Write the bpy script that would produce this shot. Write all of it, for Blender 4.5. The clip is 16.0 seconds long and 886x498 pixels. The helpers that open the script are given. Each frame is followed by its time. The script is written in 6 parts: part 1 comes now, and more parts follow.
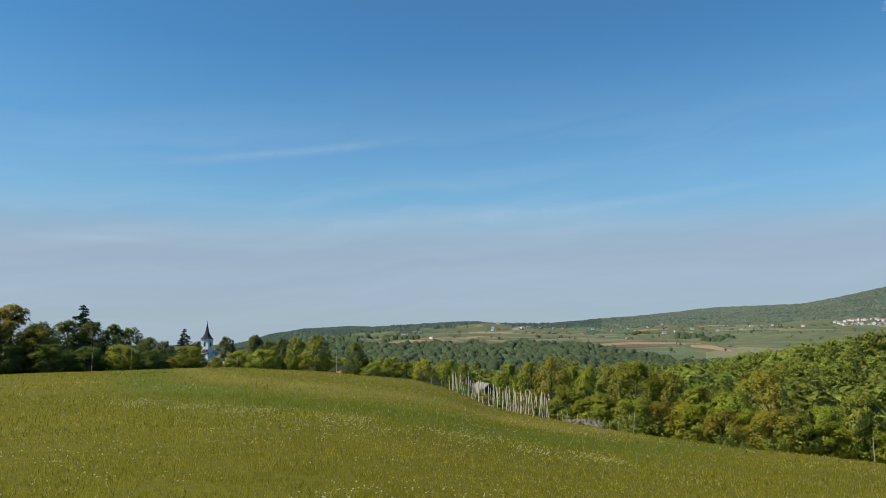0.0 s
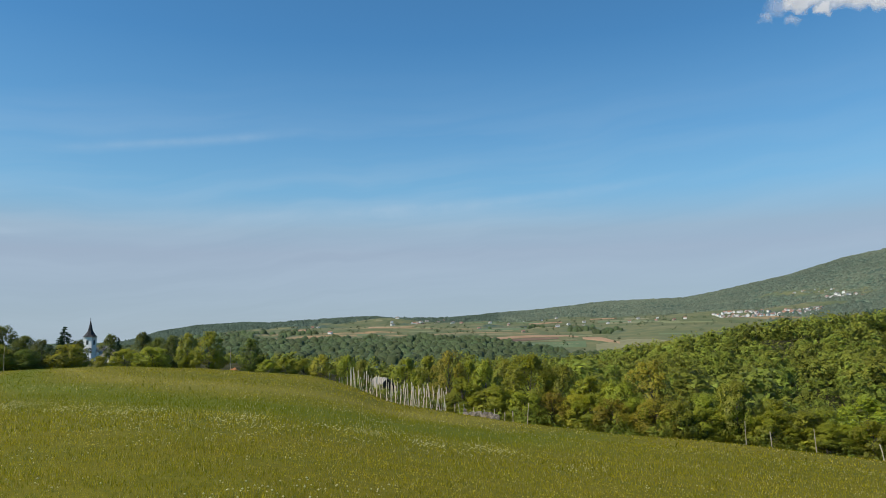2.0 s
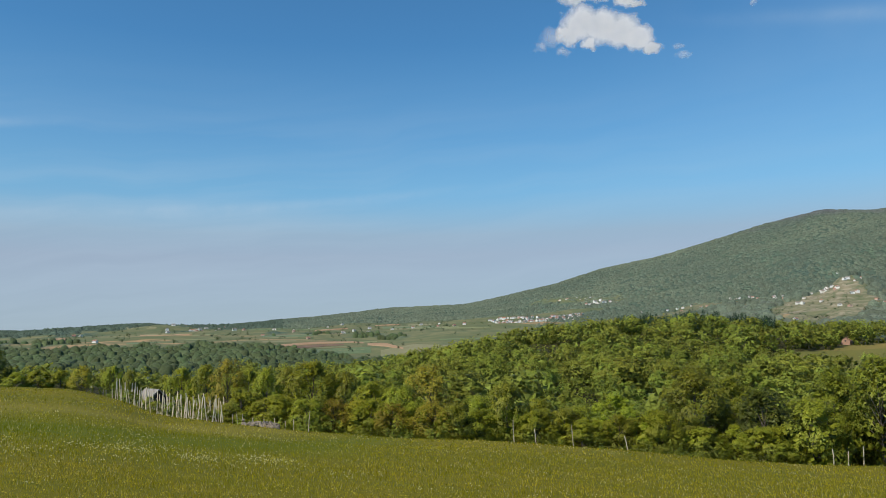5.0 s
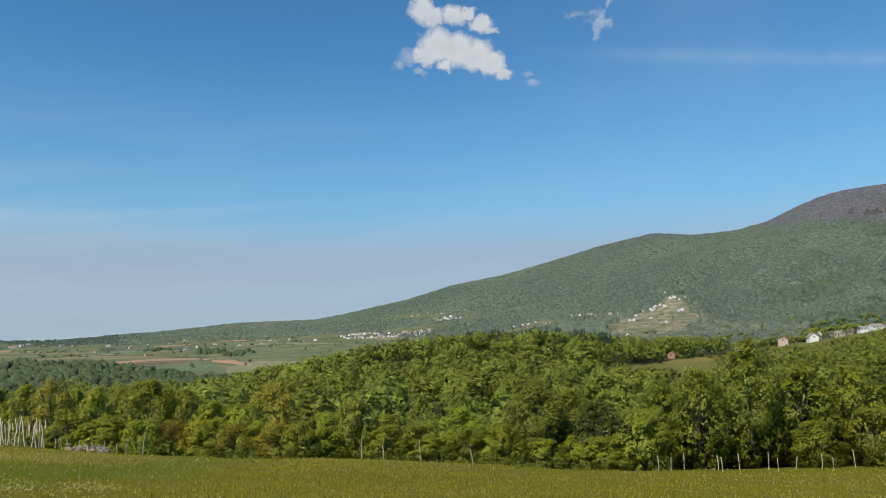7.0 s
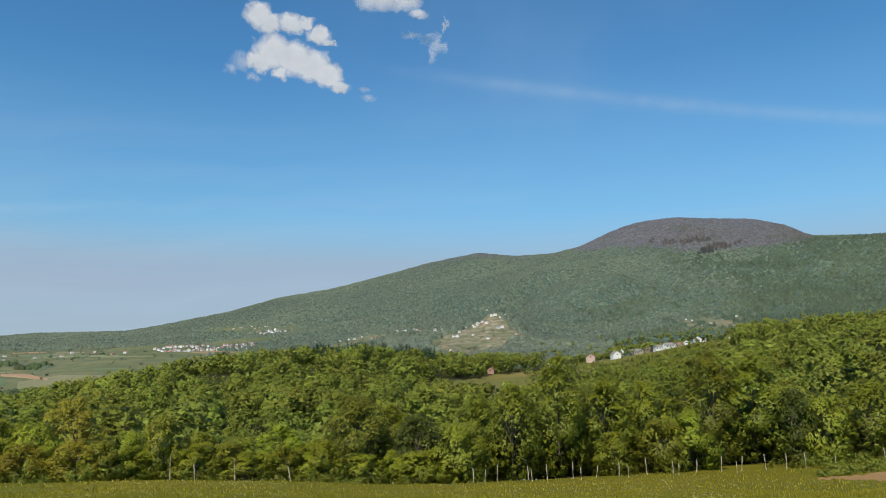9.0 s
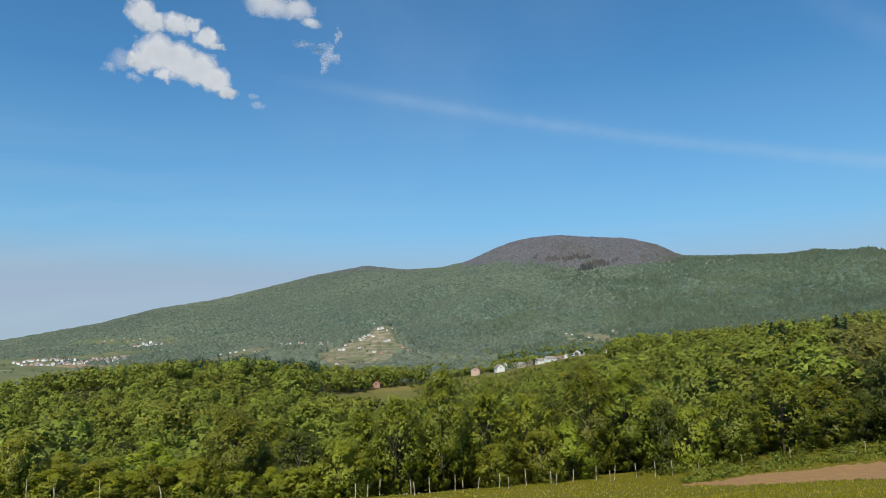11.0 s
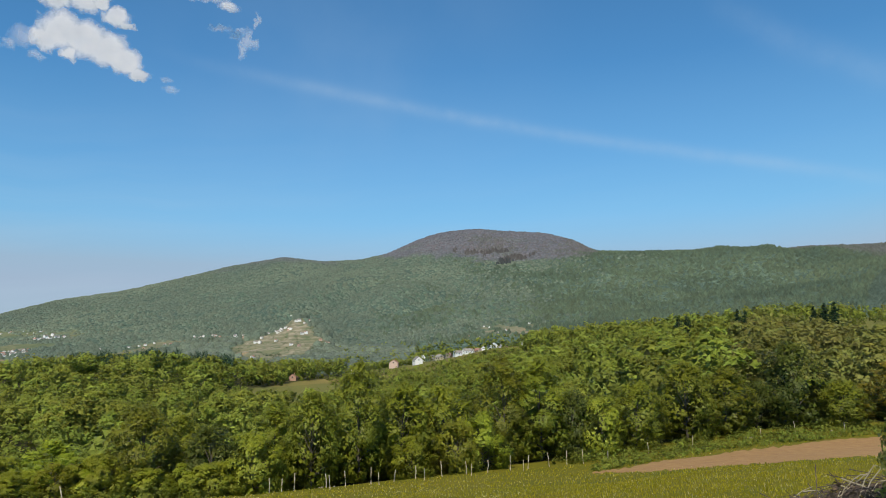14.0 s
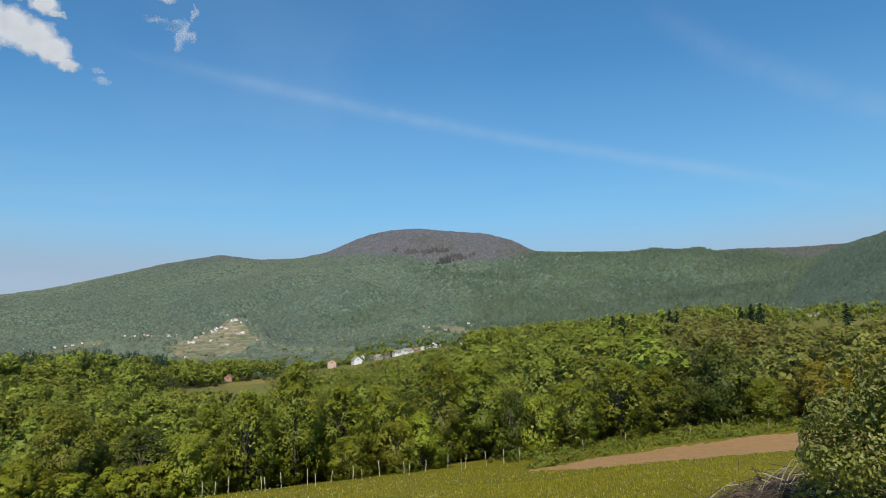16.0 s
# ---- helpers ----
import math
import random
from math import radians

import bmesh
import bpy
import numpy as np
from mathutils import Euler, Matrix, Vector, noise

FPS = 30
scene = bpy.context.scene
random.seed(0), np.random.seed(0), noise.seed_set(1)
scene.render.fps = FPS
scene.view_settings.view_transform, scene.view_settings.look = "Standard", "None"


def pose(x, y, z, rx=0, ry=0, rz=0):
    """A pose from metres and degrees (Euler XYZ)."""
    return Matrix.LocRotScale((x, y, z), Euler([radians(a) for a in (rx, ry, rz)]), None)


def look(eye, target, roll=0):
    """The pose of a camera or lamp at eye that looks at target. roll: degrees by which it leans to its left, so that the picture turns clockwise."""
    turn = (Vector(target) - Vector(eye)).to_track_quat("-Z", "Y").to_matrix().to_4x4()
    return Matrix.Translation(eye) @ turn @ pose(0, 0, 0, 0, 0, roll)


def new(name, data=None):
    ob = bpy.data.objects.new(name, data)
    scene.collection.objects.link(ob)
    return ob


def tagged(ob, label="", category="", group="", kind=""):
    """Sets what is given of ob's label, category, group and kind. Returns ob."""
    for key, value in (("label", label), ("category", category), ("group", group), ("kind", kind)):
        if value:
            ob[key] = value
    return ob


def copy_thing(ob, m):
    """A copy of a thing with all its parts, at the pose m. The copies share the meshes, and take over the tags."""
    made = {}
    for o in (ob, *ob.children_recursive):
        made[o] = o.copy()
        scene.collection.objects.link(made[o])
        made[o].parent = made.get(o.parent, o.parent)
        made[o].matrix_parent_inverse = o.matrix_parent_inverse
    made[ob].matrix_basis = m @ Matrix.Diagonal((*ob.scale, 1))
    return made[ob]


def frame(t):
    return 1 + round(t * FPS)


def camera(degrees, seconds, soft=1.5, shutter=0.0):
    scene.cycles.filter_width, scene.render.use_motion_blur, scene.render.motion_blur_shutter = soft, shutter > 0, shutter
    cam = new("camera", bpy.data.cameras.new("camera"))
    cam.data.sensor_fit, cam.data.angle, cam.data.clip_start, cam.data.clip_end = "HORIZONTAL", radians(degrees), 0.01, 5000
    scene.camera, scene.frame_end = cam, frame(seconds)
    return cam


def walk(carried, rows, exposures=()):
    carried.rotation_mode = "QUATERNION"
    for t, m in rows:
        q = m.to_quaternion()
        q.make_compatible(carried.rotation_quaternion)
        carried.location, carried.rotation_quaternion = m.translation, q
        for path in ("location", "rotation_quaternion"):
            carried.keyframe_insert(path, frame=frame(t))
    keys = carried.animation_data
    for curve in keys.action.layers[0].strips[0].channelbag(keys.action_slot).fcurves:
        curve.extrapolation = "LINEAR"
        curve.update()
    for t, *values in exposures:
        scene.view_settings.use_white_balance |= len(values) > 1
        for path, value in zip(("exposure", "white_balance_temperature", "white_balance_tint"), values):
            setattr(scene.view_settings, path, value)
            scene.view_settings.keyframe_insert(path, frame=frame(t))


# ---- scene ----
cam = camera(62.2, 16.0, soft=0.75)
# seconds, yaw, pitch, roll; the eye swings on a half-metre arm as the holder turns on the spot
EYE, ARM = 1.6, 0.45
ROWS = [
    (0.0, 0.05, 6.80, -0.30),
    (0.5, -1.12, 6.79, -0.48),
    (1.0, -2.89, 6.60, -0.70),
    (1.5, -4.92, 6.43, -0.83),
    (2.0, -7.82, 6.31, -0.87),
    (2.5, -10.82, 6.25, -1.20),
    (3.0, -13.57, 6.24, -1.38),
    (3.5, -16.08, 6.09, -1.45),
    (4.0, -18.87, 6.16, -1.37),
    (6.5, -32.80, 7.15, -1.52),
    (7.0, -35.88, 7.41, -1.51),
    (7.5, -39.27, 7.60, -1.32),
    (8.0, -43.06, 7.88, -1.27),
    (8.5, -46.12, 8.07, -1.14),
    (9.0, -49.26, 8.25, -1.04),
    (11.5, -59.86, 8.94, -1.09),
    (12.0, -61.62, 8.58, -0.98),
    (12.5, -62.96, 8.45, -1.15),
    (13.0, -64.13, 8.38, -1.30),
    (13.5, -64.03, 8.38, -1.30),
    (14.0, -64.37, 8.40, -1.39),
    (14.5, -65.57, 8.40, -1.46),
    (15.0, -66.83, 8.41, -1.49),
    (15.5, -68.28, 8.43, -1.56),
    (16.0, -69.06, 8.26, -1.52),
]


def held(yaw, pitch, roll):
    a = radians(-yaw)
    turn = pose(ARM * math.sin(a), ARM * math.cos(a), EYE, 0, 0, yaw)
    return turn @ pose(0, 0, 0, 90 + pitch) @ pose(0, 0, 0, 0, 0, roll)


walk(cam, [(t, held(y, p, r)) for t, y, p, r in ROWS], exposures=((0, -0.08), (8, -0.05), (16, 0.0)))

# ---- light ----
SUN_AZ, SUN_EL = -108.0, 48.0
scene.view_settings.exposure = 0.0
world = bpy.data.worlds.new("world")
scene.world = world
world.use_nodes = True
wn = world.node_tree.nodes
sky = wn.new("ShaderNodeTexSky")
sky.sky_type = "NISHITA"
sky.sun_disc = False
sky.sun_elevation, sky.sun_rotation = radians(SUN_EL), radians(SUN_AZ)
sky.altitude, sky.air_density, sky.dust_density, sky.ozone_density = 300, 1.0, 0.15, 3.0
wn["Background"].inputs["Strength"].default_value = 0.125
# a clear deep blue: the sky's colour filtered a little
clear = wn.new("ShaderNodeMix")
clear.data_type, clear.blend_type = "RGBA", "MULTIPLY"
clear.inputs[0].default_value = 1.0
clear.inputs[7].default_value = (0.49, 0.95, 1.12, 1)
world.node_tree.links.new(sky.outputs[0], clear.inputs[6])
world.node_tree.links.new(clear.outputs[2], wn["Background"].inputs[0])
sun = new("sun", bpy.data.lights.new("sun", "SUN"))
sun.data.energy, sun.data.angle, sun.data.color = 4.8, radians(0.53), (1.0, 0.9, 0.74)
sd = Vector((math.sin(radians(SUN_AZ)) * math.cos(radians(SUN_EL)), math.cos(radians(SUN_AZ)) * math.cos(radians(SUN_EL)), math.sin(radians(SUN_EL))))
sun.matrix_world = look(sd * 100, (0, 0, 0))


# ---- materials ----
class Nodes:
    """A small builder for node materials."""

    def __init__(self, name):
        self.mat = bpy.data.materials.new(name)
        self.mat.use_nodes = True
        self.t = self.mat.node_tree
        self.t.nodes.clear()
        self.out = self.t.nodes.new("ShaderNodeOutputMaterial")

    def add(self, kind, _props=None, **inputs):
        n = self.t.nodes.new("ShaderNode" + kind)
        for k, v in (_props or {}).items():
            if k == "operation":
                n.operation = v
            elif k == "attribute_name":
                n.attribute_name = v
            elif k == "voronoi_dimensions":
                n.voronoi_dimensions = v
        for k, v in inputs.items():
            self.put(n, k, v)
        return n

    def put(self, n, k, v):
        socket = n.inputs[int(k[1:])] if k[0] == "_" else n.inputs[k.replace("_", " ")]
        if isinstance(v, bpy.types.NodeSocket):
            self.t.links.new(v, socket)
        elif isinstance(v, bpy.types.Node):
            self.t.links.new(v.outputs[0], socket)
        else:
            socket.default_value = v

    def mix(self, fac, a, b):
        n = self.t.nodes.new("ShaderNodeMix")
        n.data_type = "RGBA"
        for i, v in ((0, fac), (6, a), (7, b)):
            s = n.inputs[i]
            if isinstance(v, bpy.types.NodeSocket):
                self.t.links.new(v, s)
            elif isinstance(v, bpy.types.Node):
                self.t.links.new(v.outputs[0], s)
            else:
                s.default_value = (*v, 1) if isinstance(v, tuple) and len(v) == 3 else v
        return n.outputs[2]

    def ramp(self, fac, lo, hi):
        n = self.add("MapRange", {}, _0=fac, _1=lo, _2=hi)
        return n.outputs[0]

    def noise(self, scale, detail=4.0, rough=0.55, vec=None, out=0):
        n = self.add("TexNoise", Scale=scale, Detail=detail, Roughness=rough)
        self.put(n, "Vector", vec or self.coords())
        return n.outputs[out]

    def coords(self):
        if not hasattr(self, "_c"):
            self._c = self.add("TexCoord").outputs["Object"]
        return self._c

    def math(self, op, a, b=0.0, c=0.0):
        return self.add("Math", {"operation": op}, _0=a, _1=b, _2=c).outputs[0]

    def done(self, shader):
        self.t.links.new(shader.outputs[0], self.out.inputs[0])
        return self.mat


def plain(name, a, b, scale, rough=0.8, bump=0.0, metallic=0.0):
    """A surface whose colour wanders between a and b at two scales, with fine relief."""
    m = Nodes(name)
    f = m.ramp(m.noise(scale, 6), 0.3, 0.7)
    c = m.mix(f, a, b)
    fine = m.noise(scale * 9, 3)
    c = m.mix(m.math("MULTIPLY", m.ramp(fine, 0.35, 0.75), 0.35), c, tuple(v * 0.55 for v in a))
    p = m.add("BsdfPrincipled", Base_Color=c, Roughness=rough, Metallic=metallic)
    if bump:
        m.put(p, "Normal", m.add("Bump", Strength=bump, Distance=0.02, Height=fine))
    return m.done(p)


def leafy(name, lo, hi, through_col, gloss=0.35, scale=0.25, brown=(0.13, 0.105, 0.035), rounded=False, wood=False):
    """Leaves: varied from leaf to leaf and patch to patch, letting some light through."""
    m = Nodes(name)
    isl = m.add("NewGeometry").outputs["Random Per Island"]
    obj = m.add("Attribute", {"attribute_name": "mood"}).outputs["Fac"] if wood else m.add("ObjectInfo").outputs["Random"]
    patch = m.ramp(m.noise(scale, 5, 0.6), 0.32, 0.68)
    f = m.math("ADD", m.math("MULTIPLY", isl, 0.3 if rounded else 0.5), m.math("MULTIPLY", patch, 0.7 if rounded else 0.5))
    c = m.mix(f, lo, hi)
    if wood:
        # noise specks darken the colour, painting the shade in leaf gaps
        c = m.mix(m.math("MULTIPLY", m.ramp(m.noise(0.5, 4, 0.65), 0.42, 0.62), 0.5), c, tuple(v * 0.55 for v in lo))
    tint = m.add("Attribute", {"attribute_name": "tint"})
    c = m.mix(m.math("MULTIPLY", tint.outputs["Fac"], 0.8), c, brown)
    hsv = m.add("HueSaturation", Color=c)
    m.put(hsv, "Value", m.math("ADD", m.math("MULTIPLY", obj, 0.42 if wood else 0.55), 0.8 if wood else 0.72))
    m.put(hsv, "Hue", m.math("ADD", m.math("MULTIPLY", obj, 0.034), 0.482))
    p = m.add("BsdfPrincipled", Base_Color=hsv.outputs[0], Roughness=0.55)
    m.put(p, "Specular IOR Level", gloss)
    tr = m.add("BsdfTranslucent", Color=m.mix(0.5, hsv.outputs[0], through_col))
    if rounded:  # leaves lie along the rounding of their branch
        turn = m.add("VectorTransform", _0=m.add("Attribute", {"attribute_name": "outward"}).outputs["Vector"])
        turn.vector_type, turn.convert_from, turn.convert_to = "NORMAL", "OBJECT", "WORLD"
        way = turn.outputs[0]
        if wood:  # uneven leaf masses of a few metres
            rough = m.add("VectorMath", {"operation": "SUBTRACT"}, _0=m.noise(0.32, 4, 0.65, out=1), _1=(0.5, 0.5, 0.5))
            rough = m.add("VectorMath", {"operation": "MULTIPLY"}, _0=rough, _1=(1.8, 1.8, 1.8))
            way = m.add("VectorMath", {}, _0=way, _1=rough).outputs[0]
        m.put(p, "Normal", m.add("VectorMath", {"operation": "NORMALIZE"}, _0=way).outputs[0])
    return m.done(m.add("MixShader", _0=0.3, _1=p, _2=tr))


def meadow_bands(m, pos):
    """The lush green band curving over the meadow, and the straw-coloured one behind it."""
    dx = m.math("ADD", pos.outputs[0], 1.0)
    mid = m.math("ADD", 26.0, m.math("MULTIPLY", m.math("MULTIPLY", dx, dx), 0.065))
    off = m.math("SUBTRACT", m.math("ADD", pos.outputs[1], m.math("MULTIPLY", m.math("SUBTRACT", m.noise(0.16, 4), 0.5), 9.0)), mid)
    side = m.ramp(pos.outputs[0], 20.0, 7.0)
    out = []
    for at_off, wide in ((0.0, 5.2), (10.5, 4.0)):
        u = m.math("DIVIDE", m.math("SUBTRACT", off, at_off), wide)
        out.append(m.math("MULTIPLY", side, m.math("POWER", 2.718, m.math("MULTIPLY", m.math("MULTIPLY", u, u), -1.0))))
    return out


def ground_material():
    m = Nodes("ground")
    zone = m.add("Attribute", {"attribute_name": "zone"})
    sep = m.add("SeparateColor", _0=zone.outputs["Color"])
    near_wood = zone.outputs["Alpha"]
    wood, crop, far = sep.outputs[0], sep.outputs[1], sep.outputs[2]
    # meadow: olive grass with straw patches and darker mown bands
    big = m.ramp(m.noise(0.06, 4), 0.35, 0.68)
    mid = m.ramp(m.noise(0.5, 5), 0.35, 0.7)
    fine = m.ramp(m.noise(5.0, 6, 0.75), 0.32, 0.68)
    c = m.mix(big, (0.162, 0.142, 0.009), (0.25, 0.19, 0.016))
    c = m.mix(m.math("MULTIPLY", mid, 0.5), c, (0.122, 0.132, 0.009))
    c = m.mix(m.math("MULTIPLY", fine, 0.7), c, (0.06, 0.07, 0.008))
    pos = m.add("SeparateXYZ", _0=m.coords())
    band, straw = meadow_bands(m, pos)
    c = m.mix(m.math("MULTIPLY", straw, 0.35), c, (0.27, 0.225, 0.05))
    c = m.mix(m.math("MULTIPLY", band, 0.75), c, (0.1, 0.125, 0.009))
    # open land across the valley: pasture, hay and ploughed pieces
    cell = m.add("TexVoronoi", {"voronoi_dimensions": "2D"}, Scale=0.008)
    m.put(cell, "Vector", m.add("Mapping", Vector=m.coords(), Rotation=(0, 0, 0.5), Scale=(0.55, 1.9, 1)))
    pick = m.add("SeparateColor", _0=cell.outputs["Color"])
    land = m.mix(pick.outputs[0], (0.135, 0.148, 0.07), (0.195, 0.188, 0.098))
    land = m.mix(m.ramp(pick.outputs[1], 0.86, 0.88), land, (0.36, 0.24, 0.13))
    land = m.mix(m.math("MULTIPLY", m.ramp(m.noise(0.03, 6), 0.4, 0.62), 0.7), land, (0.095, 0.125, 0.065))
    # terraced slopes: tan soil, dry grass and scrub in steps along the contour
    dry = m.add("Attribute", {"attribute_name": "dry"}).outputs["Fac"]
    step = m.math("FRACT", m.math("ADD", m.math("DIVIDE", pos.outputs[2], 7.0), m.math("MULTIPLY", m.noise(0.012, 3), 5.0)))
    tan = m.mix(m.ramp(m.noise(0.035, 6, 0.65), 0.4, 0.62), (0.255, 0.22, 0.15), (0.15, 0.15, 0.085))
    tan = m.mix(m.math("MULTIPLY", m.ramp(step, 0.55, 0.8), 0.55), tan, (0.34, 0.29, 0.215))
    tan = m.mix(m.math("MULTIPLY", m.ramp(m.noise(0.09, 4), 0.5, 0.62), 0.7), tan, (0.09, 0.12, 0.06))
    land = m.mix(dry, land, tan)
    c = m.mix(crop, c, land)
    # woods seen from afar: crowns of differing green, blue-grey haze mixed into the colour
    cv = m.add("TexVoronoi", Scale=0.075)
    m.put(cv, "Vector", m.coords())
    cr = m.add("SeparateColor", _0=cv.outputs["Color"])
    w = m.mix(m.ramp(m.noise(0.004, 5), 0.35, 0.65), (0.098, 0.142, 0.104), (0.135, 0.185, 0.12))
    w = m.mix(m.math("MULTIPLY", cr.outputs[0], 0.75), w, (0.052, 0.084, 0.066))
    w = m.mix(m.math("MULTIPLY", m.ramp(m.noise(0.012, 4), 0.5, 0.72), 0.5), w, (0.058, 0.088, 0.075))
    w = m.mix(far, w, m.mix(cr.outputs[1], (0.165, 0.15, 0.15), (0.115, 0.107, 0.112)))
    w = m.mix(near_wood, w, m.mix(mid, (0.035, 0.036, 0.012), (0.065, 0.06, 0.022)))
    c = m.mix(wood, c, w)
    b = m.add("Bump", Strength=0.25, Distance=0.05, Height=m.noise(14.0, 4))
    b2 = m.add("Bump", Strength=m.math("MULTIPLY", wood, 0.9), Distance=9.0, Height=m.math("SUBTRACT", 1.0, cv.outputs["Distance"]))
    m.put(b2, "Normal", b)
    p = m.add("BsdfPrincipled", Base_Color=c, Roughness=0.95, Normal=b2)
    m.put(p, "Specular IOR Level", 0.1)
    return m.done(p)


LEAF = {
    "deep": leafy("leaf_deep_oak", (0.123, 0.151, 0.0123), (0.275, 0.293, 0.0216), (0.339, 0.4, 0.0154), rounded=True),
    "oak": leafy("leaf_oak", (0.173, 0.201, 0.0167), (0.355, 0.368, 0.0306), (0.445, 0.499, 0.0139), rounded=True),
    "dark": leafy("leaf_dark", (0.0678, 0.09, 0.0109), (0.14, 0.167, 0.0181), (0.135, 0.172, 0.009), rounded=True),
    "olive": leafy("leaf_olive", (0.253, 0.222, 0.0184), (0.405, 0.36, 0.0306), (0.337, 0.276, 0.0306), rounded=True),
    "fresh": leafy("leaf_fresh", (0.177, 0.207, 0.0144), (0.34, 0.356, 0.0262), (0.471, 0.524, 0.0131), rounded=True),
    "mid": leafy("leaf_mid", (0.17, 0.214, 0.0339), (0.36, 0.402, 0.0608), (0.308, 0.339, 0.0308), 0.1, 0.03, (0.215, 0.185, 0.065), True, True),
    # trees across the valley: their green is paled and blued with painted haze
    "far": leafy("leaf_far_hazed", (0.0864, 0.124, 0.0572), (0.138, 0.179, 0.0789), (0.114, 0.15, 0.0528), 0.1, 0.01, (0.15, 0.14, 0.075), True, True),
    # ridge to summit: distance haze is mixed into these greens and browns
    "ridge": leafy("leaf_ridge_hazed", (0.0783, 0.115, 0.0918), (0.135, 0.182, 0.135), (0.108, 0.149, 0.081), 0.02, 0.004, (0.13, 0.12, 0.11), True, True),
    "mountain": leafy("leaf_mountain_hazed", (0.125, 0.166, 0.129), (0.236, 0.276, 0.188), (0.136, 0.181, 0.113), 0.02, 0.0022, (0.168, 0.162, 0.2), True, True),
    "flank": leafy("leaf_flank_hazed", (0.0811, 0.119, 0.087), (0.169, 0.214, 0.125), (0.12, 0.167, 0.0837), 0.02, 0.003, (0.165, 0.15, 0.16), True, True),
    "summit": leafy("leaf_summit_conifer_hazed", (0.06, 0.07, 0.075), (0.085, 0.095, 0.095), (0.05, 0.07, 0.06), 0.02, 0.006, (0.13, 0.12, 0.11), True, True),
    "spruce": leafy("leaf_spruce", (0.02, 0.045, 0.022), (0.045, 0.08, 0.035), (0.05, 0.08, 0.03), 0.2),
}
BARK = plain("bark", (0.05, 0.042, 0.033), (0.11, 0.092, 0.075), 5.0, 0.9, 0.6)
GROUND = ground_material()


# ---- helpers of the scene ----
def part(name, data, material, parent=None, label=""):
    """One mesh object from a bmesh or a mesh, under a thing or a part."""
    if isinstance(data, bmesh.types.BMesh):
        me = bpy.data.meshes.new(name)
        data.to_mesh(me)
        data.free()
    else:
        me = data
    me.materials.append(material)
    ob = new(name, me)
    ob.parent = parent
    if label:
        tagged(ob, label)
    return ob


def array_mesh(name, verts, faces, tint=None, smooth=False, outward=None, mood=None):
    """A mesh from arrays of places and of equal-sided faces."""
    verts, faces = np.asarray(verts, np.float32), np.asarray(faces, np.int32)
    me = bpy.data.meshes.new(name)
    n, k = faces.shape
    me.vertices.add(len(verts))
    me.vertices.foreach_set("co", verts.ravel())
    me.loops.add(n * k)
    me.loops.foreach_set("vertex_index", faces.ravel())
    me.polygons.add(n)
    me.polygons.foreach_set("loop_start", np.arange(0, n * k, k, dtype=np.int32))
    me.polygons.foreach_set("loop_total", np.full(n, k, np.int32))
    me.polygons.foreach_set("use_smooth", np.full(n, smooth))
    if tint is not None:
        me.attributes.new("tint", "FLOAT", "POINT").data.foreach_set("value", np.asarray(tint, np.float32))
    if mood is not None:
        me.attributes.new("mood", "FLOAT", "POINT").data.foreach_set("value", np.asarray(mood, np.float32))
    if outward is not None:
        me.attributes.new("outward", "FLOAT_VECTOR", "POINT").data.foreach_set("vector", np.asarray(outward, np.float32).ravel())
    me.update()
    me.validate()
    return me


def polar(az, r):
    a = np.radians(az)
    return r * np.sin(a), r * np.cos(a)


# ---- the lie of the land ----
# Heights of the land in metres along bearings in degrees, ring by ring outwards.
# Each ring: bearings, distances, angles of elevation as seen from eye height.
def ring(bearings, dist, elev):
    return np.array(bearings, float), np.array(dist, float), np.array(elev, float)


